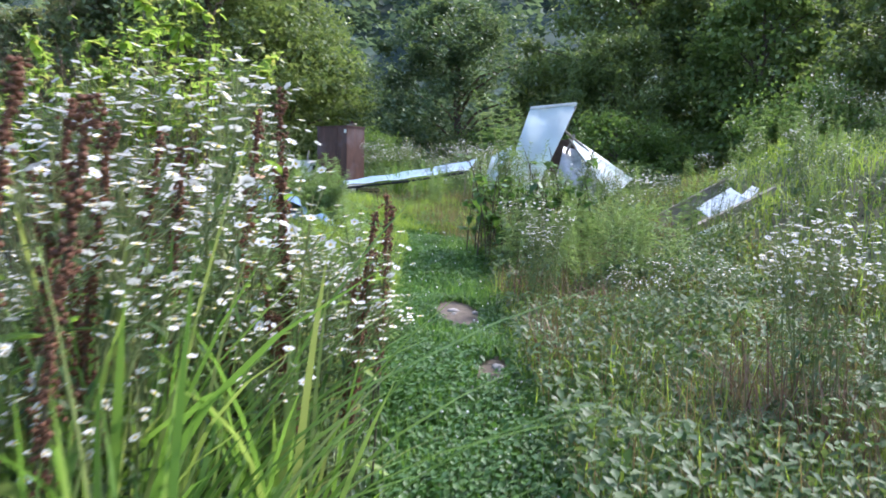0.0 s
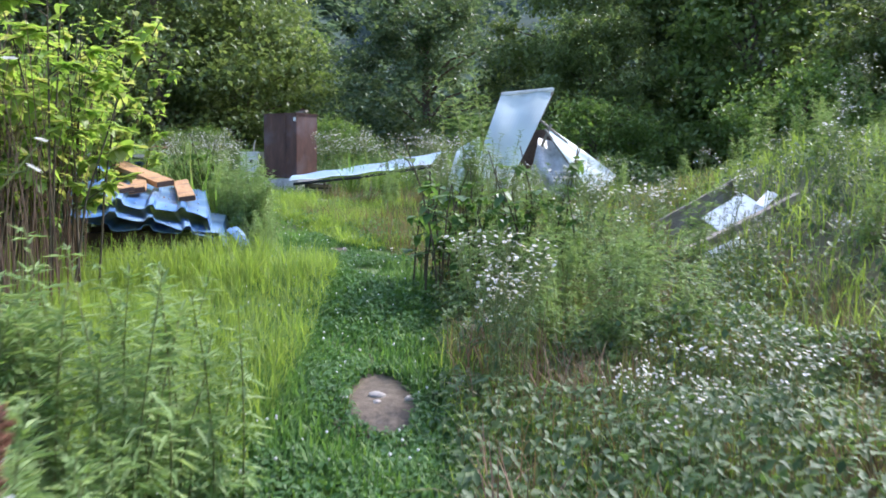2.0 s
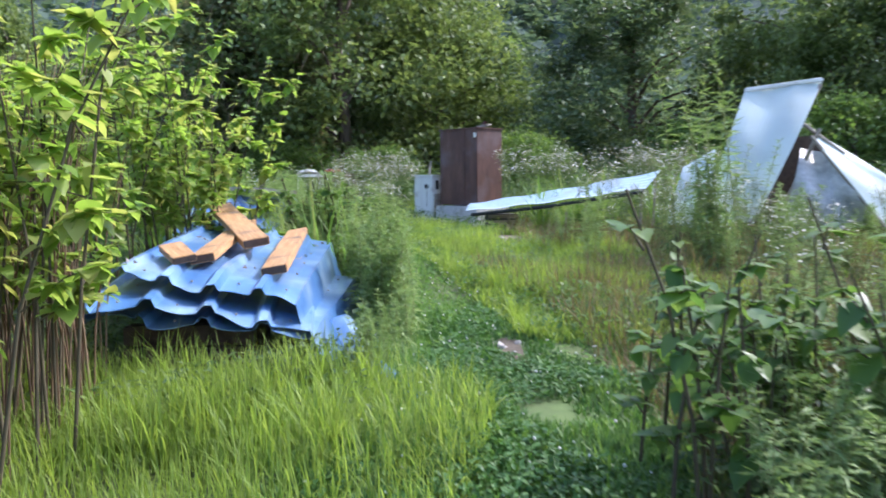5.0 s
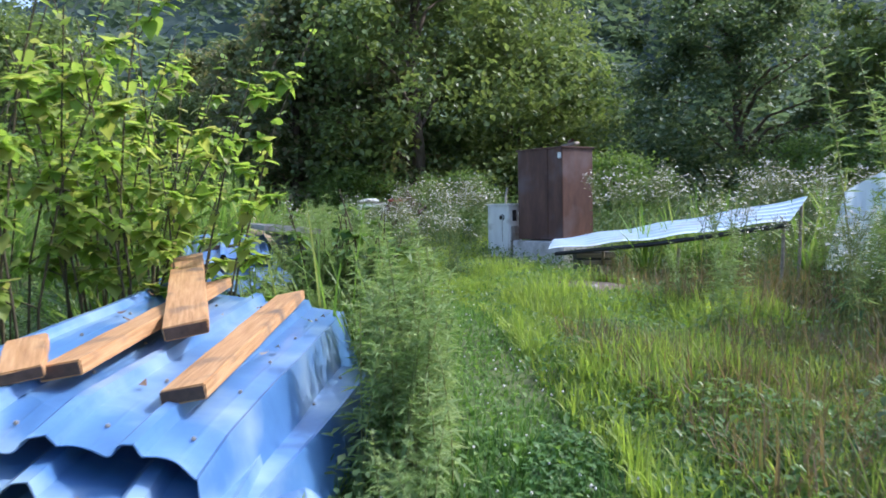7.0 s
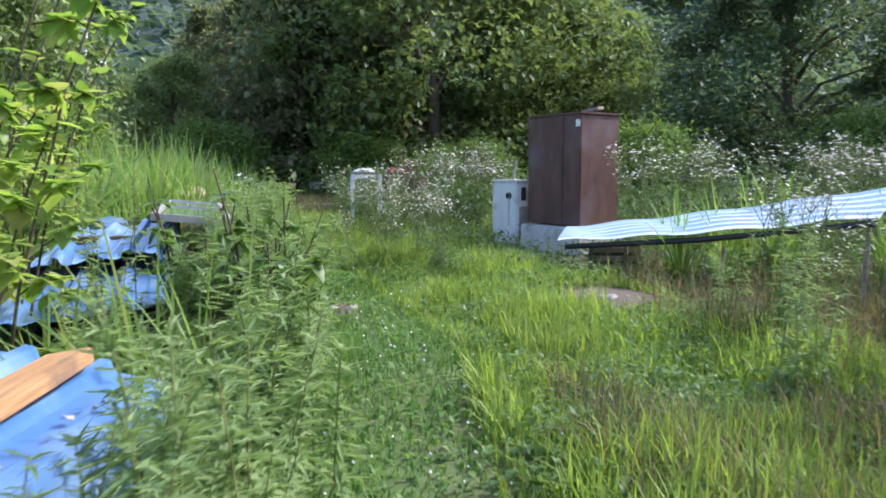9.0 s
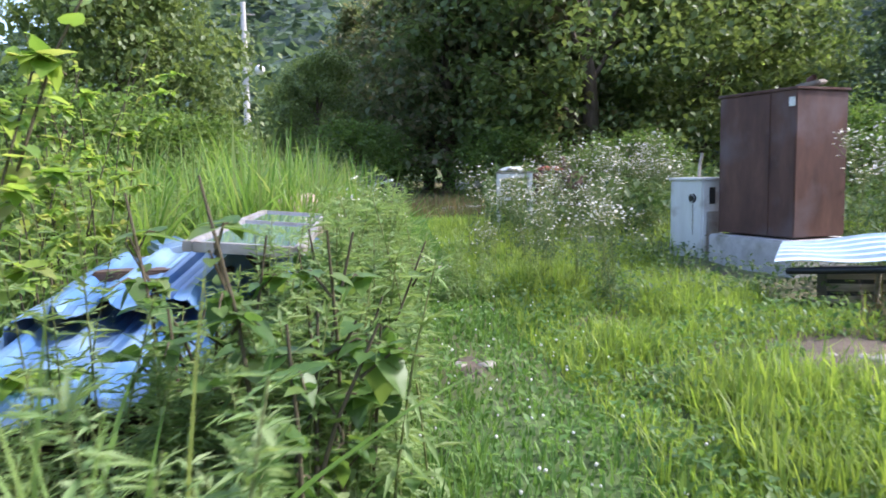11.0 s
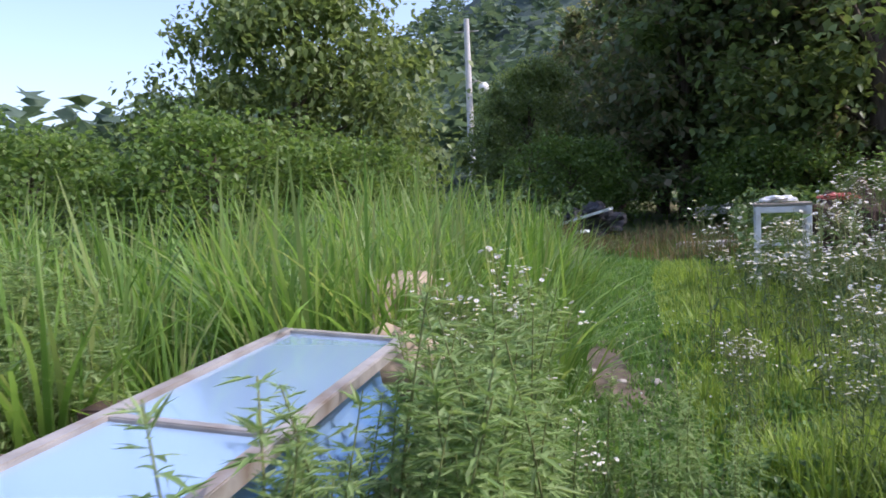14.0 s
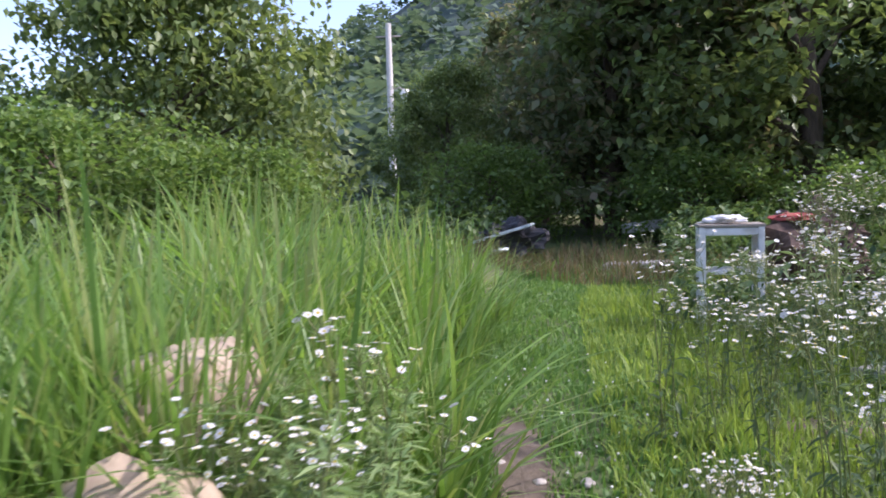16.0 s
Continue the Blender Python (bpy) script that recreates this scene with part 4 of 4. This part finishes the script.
def mugwort(seed, hi=0.85):
    g = np.random.RandomState(seed)
    ob = thing("mugwort", "grey-green feathery mugwort with upright leafy stems", "weed", group="mugwort")
    st, lv = [], []
    for i in range(5):
        h = g.uniform(0.65, 1.1) * hi
        c = curve_up(g, g.normal(0, 0.09), g.normal(0, 0.09), h, 0.14)
        st.append(tube(c, 0.005, 0.002, 3))
        lv.append(stem_leaves(g, c, 50, 0.06, LOBED, 0.115, 0.85))
        lv.append(stem_leaves(g, c, 14, 0.5, LANCE, 0.06, 0.3))
    stuffed("stem", *joined(st), M_STEM, ob)
    stuffed("foliage", *joined(lv), M_MUGWORT, ob)
    return ob


def reeds(seed, n=46, h=1.25):
    g = np.random.RandomState(seed)
    ob = thing("reed_clump", "clump of long bright green arching reed leaves", "reeds", group="reeds")
    out = []
    for bend in (0.12, 0.35, 0.6, 0.9):
        k = n // 4
        r, a = abs(g.normal(0, 0.11, k)), g.uniform(0, 6.283, k)
        p = np.stack([r * np.cos(a), r * np.sin(a), np.full(k, -0.03)], 1)
        hh = g.uniform(0.6, 1.15, k) * h
        out.append(scatter(blade(bend, 6), p, turns(a - 1.57 + g.normal(0, 0.6, k), g.normal(-0.08, 0.1, k), np.zeros(k)), np.stack([g.uniform(0.014, 0.034, k), hh, hh], 1)))
    stuffed("foliage", *joined(out), M_REED, ob)
    return ob


def dock(seed):
    g = np.random.RandomState(seed)
    ob = thing("dock", "dried rust-brown dock seed stalk among flowers", "weed", group="dock stalks")
    st, sd = [], []
    for i in range(3):
        c = curve_up(g, g.normal(0, 0.05), g.normal(0, 0.05), g.uniform(0.9, 1.25), 0.08)
        st.append(tube(c, 0.006, 0.003, 4))
        n = 420
        f = g.uniform(0.4, 1, n)
        p = np.stack([np.interp(f, np.linspace(0, 1, 4), np.array(c)[:, k]) for k in range(3)], 1)
        p += g.normal(0, 1, (n, 3)) * (0.022 * (1.15 - 0.7 * f) * (0.6 + 0.4 * np.sin(f * 60)))[:, None]
        sd.append(scatter(SEED, p, turns(g.uniform(0, 6, n), g.uniform(-1, 1, n), np.zeros(n)), g.uniform(0.004, 0.008, n)))
    stuffed("stem", *joined(st), M_DARKSTEM, ob)
    stuffed("seed_head", *joined(sd), M_DOCK, ob)
    lv = stem_leaves(g, c, 10, 0.02, LANCE, 0.2, 0.3)
    stuffed("foliage", *lv, M_BROAD, ob)
    return ob


def leafy_shrub(seed, h, stems, leaves, leaf, spread, label, name="shrub", low=0.3, leaf_material=M_BROAD):
    g = np.random.RandomState(seed)
    ob = thing(name, label, "shrub", group="heart-leaved shrubs")
    st, lv = [], []
    for i in range(stems):
        c = curve_up(g, g.normal(0, spread * 0.3), g.normal(0, spread * 0.3), h * g.uniform(0.7, 1.05), spread / h * g.uniform(0.3, 1))
        st.append(tube(c, 0.010, 0.004, 5))
        tips = [c]
        for b in range(4):
            k = c[1] * (1 - b / 4) + c[3] * (b / 4)
            a = g.uniform(0, 6.283)
            e = k + np.array((math.cos(a), math.sin(a), g.uniform(0.1, 0.6))) * spread * g.uniform(0.25, 0.6)
            br = [k, k * 0.5 + e * 0.5 + np.array((0, 0, 0.04)), e]
            st.append(tube(br, 0.005, 0.002, 4))
            tips.append(br)
        for br in tips:
            m = leaves // (stems * 5)
            lv.append(stem_leaves(g, br, m, low if br is c else 0.25, HEART, leaf, 0.85, (-0.75, 0.4)))
    stuffed("stem", *joined(st), M_DARKSTEM, ob)
    stuffed("foliage", *joined(lv), leaf_material, ob)
    return ob


def keep_out(pts, grow=0.0):
    x, y = pts[:, 0], pts[:, 1]
    return pts[~in_clear(x, y, grow)]


def zone(n, x0, x1, y0, y1, seed, from_path=None):
    """Places in a rectangle; with from_path, x is counted from the path's middle."""
    g = np.random.RandomState(seed)
    y = g.uniform(y0, y1, n)
    x = g.uniform(x0, x1, n) + (path_x(y) if from_path else 0)
    return np.stack([x, y], 1)


def plant(kinds, pts, lo=0.8, hi=1.15, seed=0, gap=0.5):
    """Sets copies of the kinds out on the ground; the first of each kind takes the first places."""
    g = np.random.RandomState(seed)
    fresh = list(kinds)
    pts = [p for p in pts if abs(p[0] - path_x(p[1])) > gap or p[1] > 18]
    for i, (x, y) in enumerate(pts):
        s = g.uniform(lo, hi)
        src = kinds[i % len(kinds)]
        m = Matrix.LocRotScale((x, y, land1(x, y)), Euler((g.normal(0, 0.05), g.normal(0, 0.05), g.uniform(0, 6.283))), None)
        if src in fresh and not src.get("set"):
            src["set"] = 1
            src.matrix_basis = m
            src.scale = (s, s, s)
        else:
            o = copy_thing(src, m)
            o.scale = (s, s, s)


FLEA = [fleabane(20 + i) for i in range(4)]
spots = np.concatenate([
    zone(6, -2.6, -1.6, 3.0, 5.5, 2),
    zone(6, 0.75, 1.15, 6.3, 7.0, 3), zone(8, 0.9, 2.4, 8.0, 12.0, 6), zone(10, 3.4, 6.0, 7.5, 13.0, 7),
    zone(14, -0.4, 1.6, 15.5, 17.0, 18), zone(10, -5.9, -4.9, 21.2, 22.6, 19), zone(14, 0.6, 2.2, 18.3, 21.5, 10, True), zone(5, -1.25, -0.7, 17.6, 18.8, 11, True), zone(12, 0.7, 3.0, 12.0, 15.5, 13)])
plant(FLEA, keep_out(spots, 0.1), 0.7, 1.1, 1)
plant(FLEA, np.concatenate([zone(10, -1.7, -0.75, 1.9, 3.4, 1), zone(9, -1.1, -0.55, 2.0, 2.9, 12)]), 0.95, 1.4, 11)
plant(FLEA, np.array([(-0.48, 2.95), (-0.58, 3.15), (-0.7, 3.0), (-0.52, 3.35), (-0.85, 3.3), (-1.0, 3.5), (-1.1, 3.0), (-0.8, 3.7), (-1.3, 3.8), (-1.5, 3.5)]), 0.85, 1.2, 13)
plant(FLEA, zone(8, -1.7, -0.95, 3.9, 4.7, 15), 1.4, 1.75, 14)
plant(FLEA, np.concatenate([zone(6, 1.2, 2.0, 5.0, 5.9, 4)]), 0.5, 0.66, 16)
plant(FLEA, np.concatenate([zone(14, 3.2, 5.5, 8.0, 12.5, 57), zone(7, -4.9, -4.2, 17.3, 18.3, 58), zone(10, -5.2, -3.2, 18.6, 21.0, 59)]), 0.5, 0.8, 26)
plant(FLEA, np.concatenate([zone(46, -2.0, 4.0, 20.0, 23.0, 8), zone(24, -6.5, -4.6, 23.2, 25.5, 9)]), 1.1, 1.5, 12)
plant(FLEA, zone(8, 1.7, 2.4, 3.9, 4.8, 16), 0.85, 1.05, 27)
plant(FLEA, np.array([(-0.28, 2.9), (-0.36, 3.05), (-0.24, 3.2), (-0.42, 2.75), (-0.32, 3.4), (-0.45, 3.2), (-0.3, 3.7), (-0.4, 3.55)]), 0.75, 1.0, 28, gap=0.28)
MUG = [mugwort(40 + i) for i in range(4)]
spots = np.concatenate([
    zone(12, -1.3, -0.55, 3.2, 5.0, 21), zone(12, -0.68, -0.53, 11.5, 12.7, 22, True), zone(36, -1.75, -0.75, 13.2, 15.8, 23, True), zone(34, -1.55, -0.72, 15.6, 18.6, 24, True),
    zone(24, 0.8, 2.4, 6.5, 13, 25), zone(20, -9.5, -6.5, 14.0, 16.8, 26), zone(7, -2.0, -1.75, 13.0, 13.9, 27), zone(24, 3.0, 6.5, 8, 15, 28), zone(20, -0.5, 3.4, 14.5, 17.2, 29), zone(6, -3.2, -2.7, 13.6, 14.4, 30)])
plant(MUG, keep_out(spots, 0.08), 0.72, 1.12, 2)
plant(MUG, np.concatenate([zone(15, -0.7, -0.52, 11.7, 13.3, 61, True), zone(9, -1.1, -0.75, 14.2, 15.4, 62, True), zone(13, -1.05, -0.7, 16.6, 18.4, 63, True), zone(20, -7.5, -6.0, 15.4, 17.2, 64)]), 0.95, 1.35, 61)
plant(MUG, np.concatenate([zone(10, -1.15, -0.4, 3.6, 4.7, 65), zone(8, -1.2, -0.45, 4.9, 5.8, 66)]), 0.95, 1.3, 62)
REED = [reeds(60 + i) for i in range(4)]
plant(MUG, zone(18, -1.3, -0.75, 13.8, 16.4, 33, True), 0.95, 1.25, 19)
plant(MUG, np.array([(-4.84 + 0.786 * a - 0.618 * s, 16.15 + 0.618 * a + 0.786 * s) for s in (-1.5, -1.3, -1.1, -0.9, -0.65, -0.4, -0.1, 0.2, 0.5) for a in (0.4, 0.62)]), 0.5, 0.85, 23)
plant(MUG, zone(13, -1.3, -0.45, 3.8, 5.3, 35), 0.95, 1.25, 21)
plant(MUG, zone(14, 0.85, 1.9, 7.5, 9.8, 34), 0.7, 1.0, 20)
plant(MUG, np.concatenate([zone(12, -1.3, -0.95, 10.1, 11.6, 31), zone(16, -5.0, -4.35, 16.8, 18.3, 32)]), 0.5, 0.75, 9)
spots = np.concatenate([
    np.array([(-1.75, 12.5), (-1.9, 12.7), (-1.7, 12.85), (-2.1, 12.95), (-1.9, 13.1), (-2.3, 13.2), (-0.72, 2.15), (-0.9, 2.5), (-0.62, 1.95), (-1.05, 2.75), (-0.85, 2.3), (-0.7, 2.45)]), zone(9, -2.2, -1.0, 1.2, 2.6, 41), zone(8, -1.5, -0.9, 12.3, 13.2, 42, True), zone(90, -11.0, -6.1, 15.4, 22.0, 43), zone(36, -10.8, -8.2, 19.8, 24.0, 44), zone(24, -7.4, -6.0, 17.4, 20.0, 45), zone(14, -4.4, -3.2, 13.0, 14.4, 46), zone(14, -1.0, 2.4, 18.4, 20.0, 47)])
off = spots[:, 0] < path_x(spots[:, 1]) - 0.6
plant(REED, keep_out(spots[off | (spots[:, 0] > -1.2)], 0.15), 0.7, 1.12, 3)
plant(REED, np.array([(-0.5, 1.75), (-0.62, 1.6), (-0.4, 2.5), (-0.75, 1.85)]), 0.7, 0.9, 29, gap=0.3)
DOCK = [dock(80), dock(81)]
plant(DOCK, np.array([(-0.34, 2.98), (-0.3, 3.3), (-0.42, 3.1)]), 0.75, 0.95, 30, gap=0.28)
plant(DOCK, np.concatenate([zone(2, -1.35, -0.75, 1.9, 3.0, 51), zone(3, -0.95, -0.5, 2.9, 3.8, 52), np.array([(-0.95, 2.3), (-0.75, 2.6)])]), 0.95, 1.3, 4)
BIG = [leafy_shrub(90 + i, 2.65, 10, 950, 0.12, 0.8, "tall sunlit shrub with heart-shaped yellow-green leaves", low=0.45) for i in range(2)]
plant(BIG, np.array([(-2.75, 9.3), (-3.6, 9.9), (-3.5, 12.6), (-4.2, 11.6), (-4.3, 13.4), (-3.4, 8.6), (-4.6, 10.4), (-3.9, 8.0), (-5.3, 12.6), (-3.2, 9.4), (-2.6, 8.9), (-4.0, 9.2), (-3.1, 8.2), (-4.0, 12.4)]), 0.85, 1.1, 5)
plant(BIG, np.array([(-5.2, 14.7), (-4.7, 13.6), (-5.5, 15.2)]), 0.6, 0.7, 31)
SMALL = [leafy_shrub(95 + i, 1.15, 5, 130, 0.105, 0.34, "young heart-leaved sapling growing beside the path", "sapling", 0.3, M_SAPLING) for i in range(2)]
plant(SMALL, np.array([(0.6, 8.9), (0.85, 9.2), (1.1, 9.4), (0.5, 9.5), (1.3, 9.0), (0.8, 9.8), (-3.1, 14.0), (-3.25, 14.3), (0.95, 9.5), (1.45, 8.9), (-2.6, 13.9), (-2.9, 14.2), (-2.75, 14.2), (-3.2, 14.7), (-2.95, 14.5)]), 0.8, 1.15, 6)
tall = [mugwort(48, 1.35)]
plant(tall, np.array([(0.9, 15.8), (1.75, 16.6), (-6.9, 15.2), (-7.3, 15.7), (1.3, 16.2), (-3.6, 13.9)]), 0.9, 1.15, 7)
plant(tall, np.array([(1.42, 15.1), (1.15, 15.4)]), 1.5, 1.9, 32)

# brown canes of the thicket behind the blue sheets
g = np.random.RandomState(5)
pieces = []
for i in range(420):
    x, y = g.uniform(-4.6, -2.2), g.uniform(7.9, 10.4)
    if in_clear(np.array([x]), np.array([y]), 0.02)[0] or x > -2.55 + 0.35 * (9.4 - y):
        continue
    h = g.uniform(0.9, 2.2)
    c = np.array(curve_up(g, 0, 0, h, 0.16)) + np.array((x, y, land1(x, y)))
    pieces.append(tube(c, 0.008, 0.003, 4))
tagged(fast_part("cane_thicket", *joined(pieces), M_STRAW), "thicket of dry brown upright canes", "thicket", kind="stuff")


def grass(name, label, n, x0, x1, y0, y1, h, w, material, seed, from_path=False, keep=None, bends=(0.1, 0.3, 0.55, 0.85)):
    g = np.random.RandomState(seed)
    pts = zone(n, x0, x1, y0, y1, seed, from_path)
    x, y = pts[:, 0], pts[:, 1]
    clump = np.sin(3.1 * x + 1.3 * np.sin(2.3 * y)) * np.sin(2.7 * y + 1.7 * np.sin(1.9 * x))
    ok = ~in_dirt(x, y) & ~in_clear(x, y, -0.05) & (g.uniform(-1.3, 1, len(x)) < clump + 1.3)
    if keep is not None:
        ok &= keep(x, y)
    x, y, clump = x[ok], y[ok], clump[ok]
    out = []
    for i, b in enumerate(bends):
        s = slice(i, None, len(bends))
        m = len(x[s])
        hh = h * g.uniform(0.45, 1.1, m) * (0.85 + 0.3 * clump[s])
        p = np.stack([x[s], y[s], land(x[s], y[s]) - 0.01], 1)
        out.append(scatter(blade(b), p, turns(g.uniform(0, 6.283, m), g.normal(-0.1, 0.18, m), np.zeros(m)), np.stack([w * g.uniform(0.6, 1.3, m), hh, hh], 1)))
    return tagged(fast_part(name, *joined(out), material), label, "grass", kind="stuff")


def off_path(gap):
    return lambda x, y: abs(x - path_x(y)) > gap


grass("path_grass", "short dark green grass on the trodden path", 48000, -0.85, 0.85, 0.5, 12.4, 0.11, 0.012, M_CLOVER, 101, True)
grass("path_grass", "short green grass on the path between lawn and reeds", 28000, -0.85, 0.85, 12, 27, 0.1, 0.012, M_GRASS_DARK, 120, True)
grass("meadow_grass", "soft bright yellow-green meadow grass", 15000, -2.7, -0.35, 5.6, 10.2, 0.36, 0.007, M_GRASS, 102)
grass("meadow_grass", "bright green grass along the meadow edge", 13000, -4.5, -0.5, -0.5, 5.2, 0.4, 0.01, M_GRASS_DARK, 103)
grass("meadow_grass", "mixed green and dry grass beside the path", 16000, 0.55, 3.6, 2.0, 13.5, 0.36, 0.007, M_DRY, 104)
grass("meadow_grass", "green grass among dry stalks", 9000, 0.5, 3.6, 1.5, 14.5, 0.28, 0.009, M_GRASS, 105)
grass("meadow_grass", "green grass covering the bank", 14000, 3.0, 9.0, 2.0, 17.0, 0.42, 0.012, M_GRASS, 106)
grass("lawn_grass", "low lush sunlit grass beside the path", 42000, 0.4, 3.4, 11.5, 26.0, 0.19, 0.012, M_GRASS, 107, True)
grass("lawn_grass", "low grass at the path verge", 12000, -1.0, -0.3, 6.0, 24.0, 0.2, 0.009, M_GRASS_DARK, 108, True)
grass("meadow_grass", "tall pale grass beyond the tank", 14000, -9.0, 6.0, 21.0, 29.0, 0.4, 0.016, M_GRASS, 109, keep=off_path(0.7))
grass("dry_grass", "patch of yellowed dry grass far along the path", 5000, -14.0, -8.5, 26.3, 30.0, 0.5, 0.016, M_DRY, 110)
grass("meadow_grass", "green grass under the reeds", 14000, -12.0, -4.0, 13.0, 24.0, 0.45, 0.013, M_GRASS_DARK, 111, keep=lambda x, y: x < path_x(y) - 0.7)
grass("meadow_grass", "tall grass below the white sheets", 12000, -1.6, 4.5, 13.0, 20.0, 0.42, 0.012, M_DRY, 112, keep=lambda x, y: (x > path_x(y) + 2.6))
grass("meadow_grass", "coarse grass of the wider field", 12000, -24, 22, -6, 38, 0.45, 0.03, M_GRASS_DARK, 113, keep=lambda x, y: (x > 8) | (x < -11) | (y > 28) | ((y < 1) & (abs(x) > 1.2)))

grass("path_grass", "thick green grass closing the worn path", 14000, -0.6, 1.0, 3.5, 10.5, 0.15, 0.012, M_GRASS_DARK, 121, True)
grass("path_grass", "green grass of the far path", 15000, -1.1, 1.4, 17.0, 29.0, 0.13, 0.022, M_GRASS_DARK, 114, True)
grass("meadow_grass", "green grass closing in on the path", 9000, 0.15, 1.7, 7.0, 13.0, 0.16, 0.012, M_GRASS_DARK, 115)
grass("meadow_grass", "taller grass standing before the blue sheets", 4500, -3.3, -1.0, 9.1, 10.15, 0.5, 0.009, M_GRASS, 116)

grass("dry_grass", "brown dry grass stalks beside the path", 7500, 0.9, 3.2, 10.0, 15.0, 0.36, 0.009, M_DRY, 117, True)
grass("lawn_grass", "lush tufts of longer grass standing in the lawn", 34000, 0.45, 3.2, 11.5, 21.0, 0.36, 0.011, M_GRASS, 118, True, keep=lambda x, y: np.sin(2.3 * x + 1.1 * y) * np.sin(1.9 * y - 1.4 * x) + 0.4 * np.sin(5.1 * x) * np.sin(4.3 * y) > 0.25)
grass("meadow_grass", "dead brown grass stalks in loose tufts", 9000, 0.6, 3.4, 3.5, 14.0, 0.5, 0.007, M_STRAW, 119, keep=lambda x, y: np.sin(2.9 * x + 0.7 * y) * np.sin(2.1 * y) > 0.3)


def weeds(name, label, n, x0, x1, y0, y1, h, size, material, seed, keep=None, template=LEAF, patch=0.9):
    """Low leaves heaped into uneven patches."""
    g = np.random.RandomState(seed)
    pts = zone(n, x0, x1, y0, y1, seed)
    x, y = pts[:, 0], pts[:, 1]
    hump = 0.5 + 0.5 * np.sin(patch * 2.2 * x + 2 * np.sin(patch * y)) * np.sin(patch * 2.6 * y + 1.4 * np.sin(patch * 1.3 * x))
    ok = ~in_dirt(x, y) & ~in_clear(x, y, -0.02) & (g.rand(n) < 0.4 + hump)
    if keep is not None:
        ok &= keep(x, y)
    x, y, hump = x[ok], y[ok], hump[ok]
    m = len(x)
    z = land(x, y) + h * (0.25 + 0.75 * hump) * g.rand(m) ** 0.6
    s = size * g.uniform(0.6, 1.3, m)
    v, t = scatter(template, np.stack([x, y, z], 1), turns(g.uniform(0, 6.283, m), g.normal(-0.2, 0.45, m), np.zeros(m)), np.stack([s * 0.6, s, s], 1))
    return tagged(fast_part(name, v, t, material), label, "weeds", kind="stuff")


weeds("low_weeds", "bright low leafy weeds mounded in the lawn", 26000, -5.5, 1.6, 11.5, 19.5, 0.22, 0.055, M_SAPLING, 211, keep=lambda x, y: (x > path_x(y) + 0.5) & (x < path_x(y) + 3.2), patch=1.3)
weeds("clover", "low clover and plantain leaves carpeting the path side", 90000, -1.0, 1.6, 1.0, 12.5, 0.13, 0.04, M_CLOVER, 201)
weeds("low_weeds", "low leafy weeds along the lush verge", 24000, -6.5, 1.0, 11.0, 22.0, 0.13, 0.05, M_GRASS_DARK, 202, keep=lambda x, y: (x > path_x(y) - 0.6) & (x < path_x(y) + 3.6))
weeds("undergrowth", "dense leafy undergrowth on the left verge", 26000, -4.5, -0.6, 0.8, 6.5, 0.55, 0.065, M_WEED, 203)
weeds("undergrowth", "leafy weeds covering the grassy bank", 24000, 2.2, 9.0, 3.0, 18.0, 0.35, 0.07, M_WEED, 204)
weeds("undergrowth", "tall leafy weeds before the trees", 42000, -12, 14, 22.5, 32, 1.1, 0.13, M_WEED, 205, keep=lambda x, y: (x > path_x(y) + 1.6), patch=0.5)
weeds("undergrowth", "leafy weeds round the blue sheets", 22000, -6.5, -1.0, 9.5, 15.2, 0.45, 0.06, M_WEED, 206, keep=lambda x, y: x < path_x(y) - 0.65)
weeds("undergrowth", "leafy weeds under the path-side mugwort", 20000, -7.5, -1.5, 13.5, 20.0, 0.4, 0.05, M_MUGWORT, 207, keep=lambda x, y: (x < path_x(y) - 0.6) & (x > path_x(y) - 2.2), template=LANCE)
weeds("undergrowth", "rank weeds behind the reeds", 24000, -26, -9.5, 12, 34, 1.2, 0.15, M_WEED, 208, keep=lambda x, y: x < path_x(y) - 1.5, patch=0.5)
weeds("undergrowth", "mixed weeds between path and bank", 30000, 0.5, 3.4, 2.0, 13.0, 0.4, 0.055, M_WEED, 209)
weeds("undergrowth", "grey-green weeds near the tank", 16000, -5.5, 4.0, 18.5, 23.5, 0.4, 0.06, M_WEED, 210, keep=lambda x, y: x > path_x(y) + 1.5)

# white clover heads in the path grass
g = np.random.RandomState(77)
p = zone(520, -0.8, 0.9, 1.5, 22, 78, True)
p = p[~in_dirt(p[:, 0], p[:, 1])]
n = len(p)
pos = np.stack([p[:, 0], p[:, 1], land(p[:, 0], p[:, 1]) + g.uniform(0.05, 0.12, n)], 1)
tagged(fast_part("clover_flowers", *scatter(SEED, pos, turns(g.uniform(0, 6, n), g.uniform(-0.4, 0.4, n), np.zeros(n)), g.uniform(0.006, 0.011, n)), M_PETAL), "small white clover heads dotted in path grass", "wildflower", kind="stuff")
